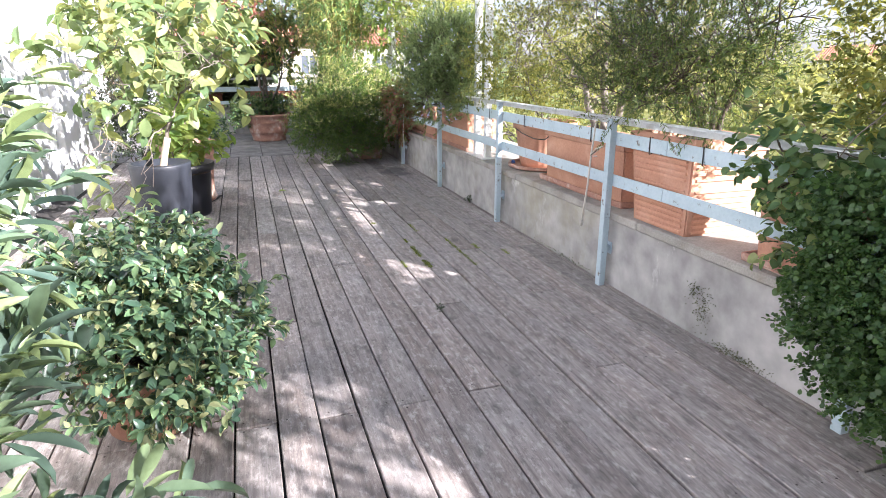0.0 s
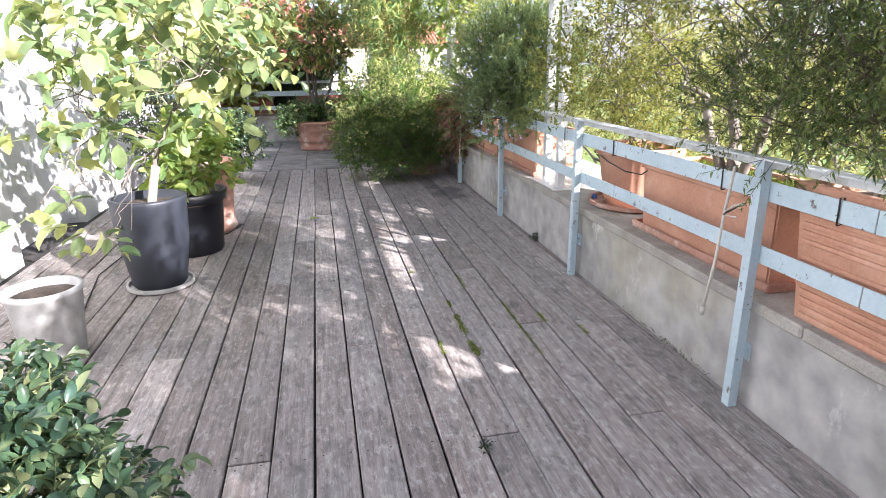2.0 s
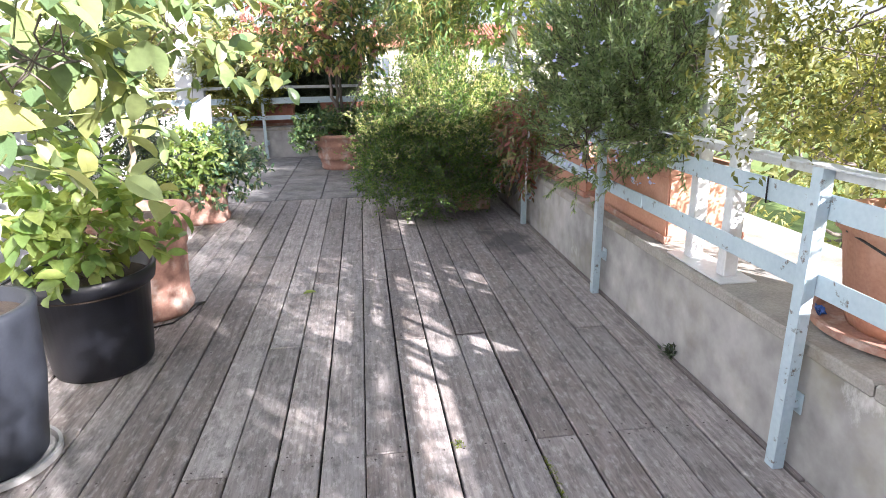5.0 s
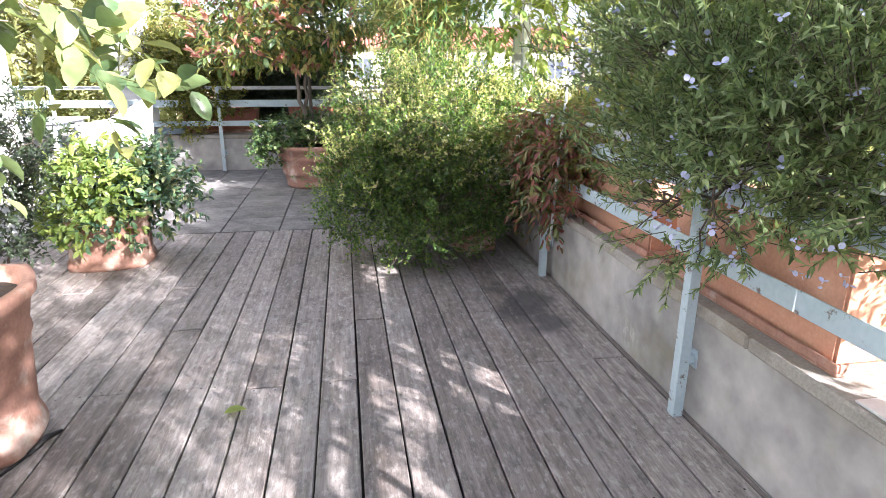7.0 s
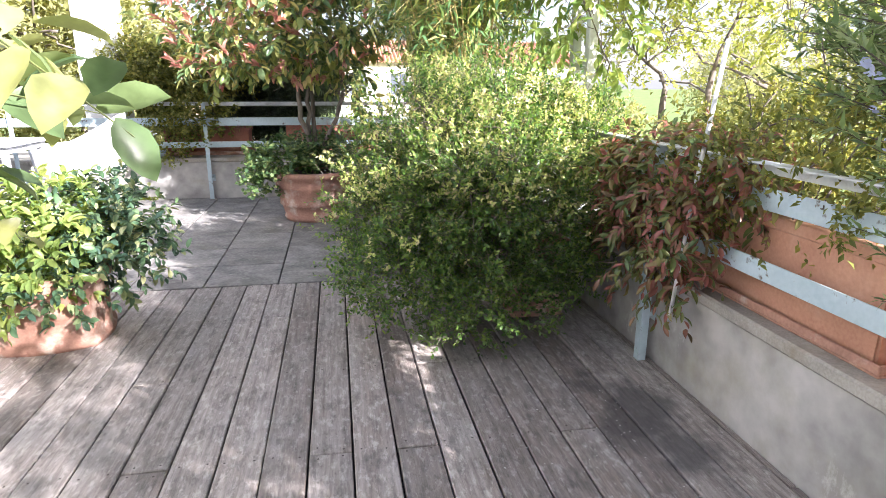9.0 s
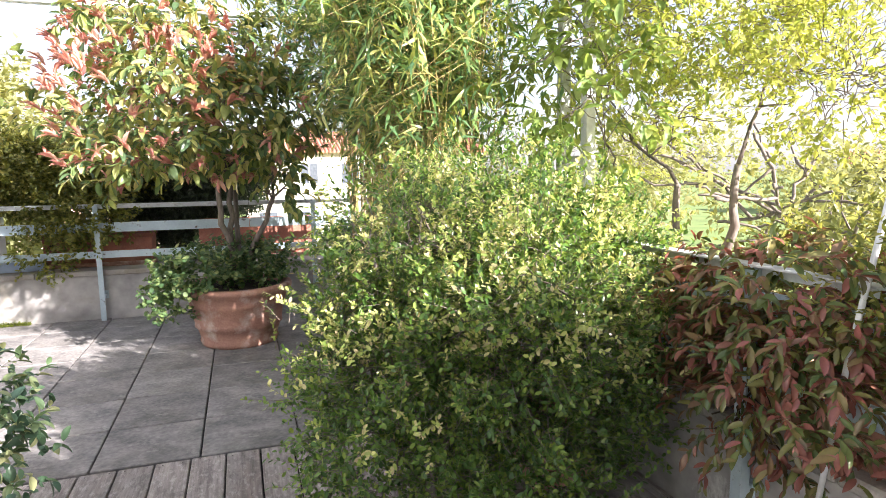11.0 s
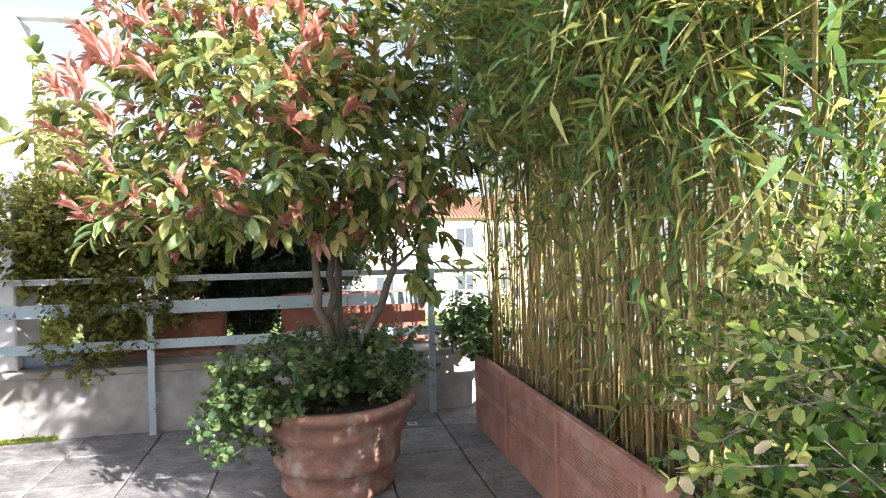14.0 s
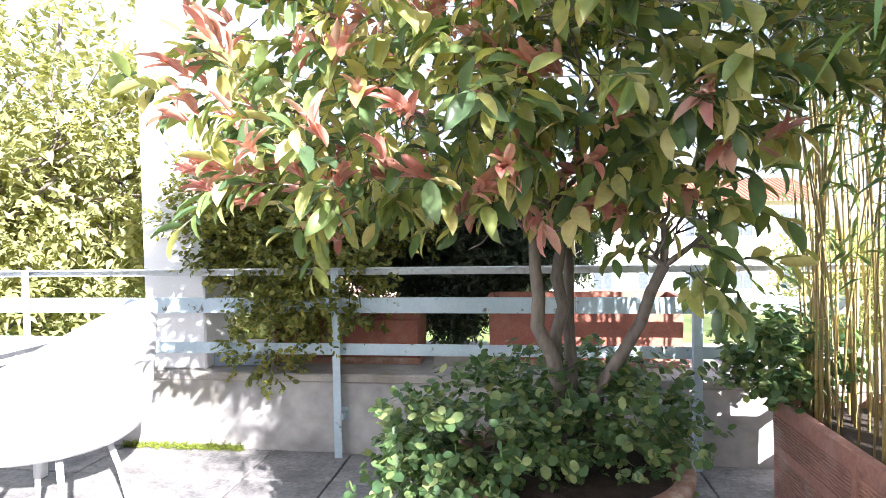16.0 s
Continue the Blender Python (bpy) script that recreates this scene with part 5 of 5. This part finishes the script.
for i, (x, y, h, r) in enumerate([(13, 12, 5, 2.4), (17, 19, 5.5, 3), (8, 24, 4.6, 2.0), (16, 4, 5.2, 2.6), (20, 32, 7, 3), (-3.6, 18, 7.0, 1.7), (-5.6, 16.5, 7, 1.8), (-3, 40, 5, 2.2), (22, 10, 7, 3), (-8, 20, 7, 2.2), (6.6, 2.0, 5.8, 1.9), (6.4, 5.6, 5.6, 1.8), (6.4, 9.2, 5.8, 1.9), (6.8, 13.2, 6.0, 2.0)]):
    far_tree(80 + i, x, y, h, r, "sunlit tree beyond the terrace", M["lf_far"], 430 if 6 < x < 7 else 2300)


def house_far(x, y, w, d, h, rz, material, label, floors=2):
    ob = thing("house", x, y, -3.6, label, "house", "houses in the distance", rz)
    part("wall", box(-w / 2, w / 2, -d / 2, d / 2, 0, h), material, ob)
    bm = bmesh.new()
    e, rh = 0.5, 1.6
    vs = [bm.verts.new(v) for v in ((-w / 2 - e, -d / 2 - e, h), (w / 2 + e, -d / 2 - e, h), (w / 2 + e, d / 2 + e, h), (-w / 2 - e, d / 2 + e, h), (-w / 2 - e, 0, h + rh), (w / 2 + e, 0, h + rh))]
    for f in ((0, 1, 5, 4), (2, 3, 4, 5), (0, 4, 3), (1, 2, 5), (3, 2, 1, 0)):
        bm.faces.new([vs[k] for k in f])
    roof = part("roof", bm, M["roof"], ob)
    bm = bmesh.new()
    n = int((w + 1) / 0.25)
    for k in range(n):
        xx = -w / 2 - e + (k + 0.5) * (w + 1) / n
        r = bmesh.ops.create_cone(bm, cap_ends=True, segments=6, radius1=0.09, radius2=0.09, depth=math.hypot(d / 2 + e, rh))
        bmesh.ops.transform(bm, matrix=Matrix.Translation((xx, -(d / 2 + e) / 2, h + rh / 2 + 0.02)) @ Matrix.Rotation(math.atan2(d / 2 + e, -rh) + math.pi, 4, "X"), verts=r["verts"])
    tagged(part("tiling", bm, M["roof"], roof), kind="stuff")
    nw = max(2, int(w / 2.6))
    for f in range(floors):
        for k in range(nw):
            xx = -w / 2 + (k + 0.5) * w / nw
            zz = h * (f + 0.35) / floors
            wd = part("window", box(xx - 0.55, xx + 0.55, -d / 2 - 0.03, -d / 2 + 0.05, zz, zz + 1.3), M["pane_far"], ob)
            bm = bmesh.new()
            for a, b in ((-0.62, -0.55), (0.55, 0.62), (-0.03, 0.03)):
                add_box(bm, xx + a, xx + b, -d / 2 - 0.06, -d / 2 - 0.031, zz, zz + 1.3)
            add_box(bm, xx - 0.7, xx + 0.7, -d / 2 - 0.12, -d / 2 - 0.031, zz - 0.08, zz - 0.002)
            part("window_frame", bm, M["white"], wd)


house_far(9, 52, 16, 9, 6.2, 0, M["facade"], "pale two-storey house with a red tiled roof")
house_far(-8, 58, 12, 9, 6.5, 8, M["facade_pink"], "pink house with a red tiled roof")
house_far(66, 48, 14, 9, 5.0, -60, M["facade"], "pale house behind the trees")
house_far(68, 6, 14, 9, 5.0, -85, M["facade"], "pale house behind the trees")

# ---- deck boards and paving ----
deck = tagged(new("deck"), "weathered grey-brown wooden deck of long boards", "deck", kind="structure")
rng = np.random.default_rng(70)
PITCH, FIRST = 0.156, 0.502
JOISTS = [-2.1, -1.2, -0.25, 0.68, 1.6, 2.52, 3.44, 4.37, 5.28, 6.25, 7.18, 8.10, 8.74, 9.39, 10.08]
# where the boards of each row end, by joist
ENDS = {-5: (3, 8), -4: (1, 5, 11, 13), -3: (2, 6, 12), -2: (3, 7, 9), -1: (1, 6, 10, 14), 0: (4, 9, 11), 1: (2, 6, 8, 12), 2: (3, 9, 11), 3: (1, 6, 8, 10, 12),
        4: (2, 7, 13), 5: (4, 10), 6: (1, 5, 9), 7: (3, 6, 8, 12), 8: (2, 7, 9, 11), 9: (4, 8, 10), 10: (1, 5, 8, 11)}
bw = PITCH / 2 - 0.0037
meshes = {}
screws = []


def board_mesh(ln):
    key = round(ln, 2)
    if key not in meshes:
        me = bpy.data.meshes.new("board")
        bm = box(-bw, bw, -key / 2 + 0.0035, key / 2 - 0.0035, -0.028, 0.0, 0.0035)
        bm.to_mesh(me)
        bm.free()
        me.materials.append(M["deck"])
        meshes[key] = me
    return meshes[key]


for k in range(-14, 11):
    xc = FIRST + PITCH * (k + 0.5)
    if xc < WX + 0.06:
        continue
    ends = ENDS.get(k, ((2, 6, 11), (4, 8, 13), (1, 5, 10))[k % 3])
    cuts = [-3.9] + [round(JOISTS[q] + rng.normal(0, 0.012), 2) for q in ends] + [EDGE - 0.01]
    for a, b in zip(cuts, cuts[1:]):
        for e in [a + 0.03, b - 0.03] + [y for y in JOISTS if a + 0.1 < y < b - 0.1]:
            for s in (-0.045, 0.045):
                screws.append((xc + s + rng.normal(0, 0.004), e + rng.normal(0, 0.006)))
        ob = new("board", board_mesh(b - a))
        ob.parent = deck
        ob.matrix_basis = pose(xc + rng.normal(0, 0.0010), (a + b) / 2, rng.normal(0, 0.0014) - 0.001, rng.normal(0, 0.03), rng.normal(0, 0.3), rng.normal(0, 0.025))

for a, b in ((-3.9, -1.2), (-1.2, 1.6), (1.6, 4.05), (4.05, 5.9), (5.9, 8.3), (8.3, EDGE - 0.01)):
    ob = new("board", board_mesh(b - a))
    ob.parent = deck
    ob.matrix_basis = pose(2.2335, (a + b) / 2, -0.0015) @ Matrix.Diagonal((0.16, 1, 1, 1))

sv, sf = [], []
for x, y in screws:
    if y < 1.5:
        continue
    o = len(sv)
    sv += [(x + 0.0042 * math.cos(2 * math.pi * q / 7), y + 0.0042 * math.sin(2 * math.pi * q / 7), 0.0016) for q in range(7)]
    sf.append(tuple(range(o, o + 7)))
tagged(mesh_object("screw_head", sv, sf, M["screw"], deck), kind="stuff")

paving = tagged(new("paving"), "grey square stone paving slabs with dark joints", "paving", kind="structure")
S = 0.47
me = bpy.data.meshes.new("slab")
bm = box(-S / 2 + 0.004, S / 2 - 0.004, -S / 2 + 0.004, S / 2 - 0.004, -0.035, 0.0, 0.004)
bm.to_mesh(me)
bm.free()
me.materials.append(M["slab"])
for i in range(-18, 5):
    for j in range(8):
        xc, yc = 0.384 + S * (i - 0.5), EDGE + S * (j + 0.5)
        if xc > 2.2 or yc > 14.0:
            continue
        ob = new("slab", me)
        ob.parent = paving
        ob.matrix_basis = pose(xc, yc, rng.normal(0, 0.0015), rng.normal(0, 0.2), rng.normal(0, 0.2), rng.normal(0, 0.15))
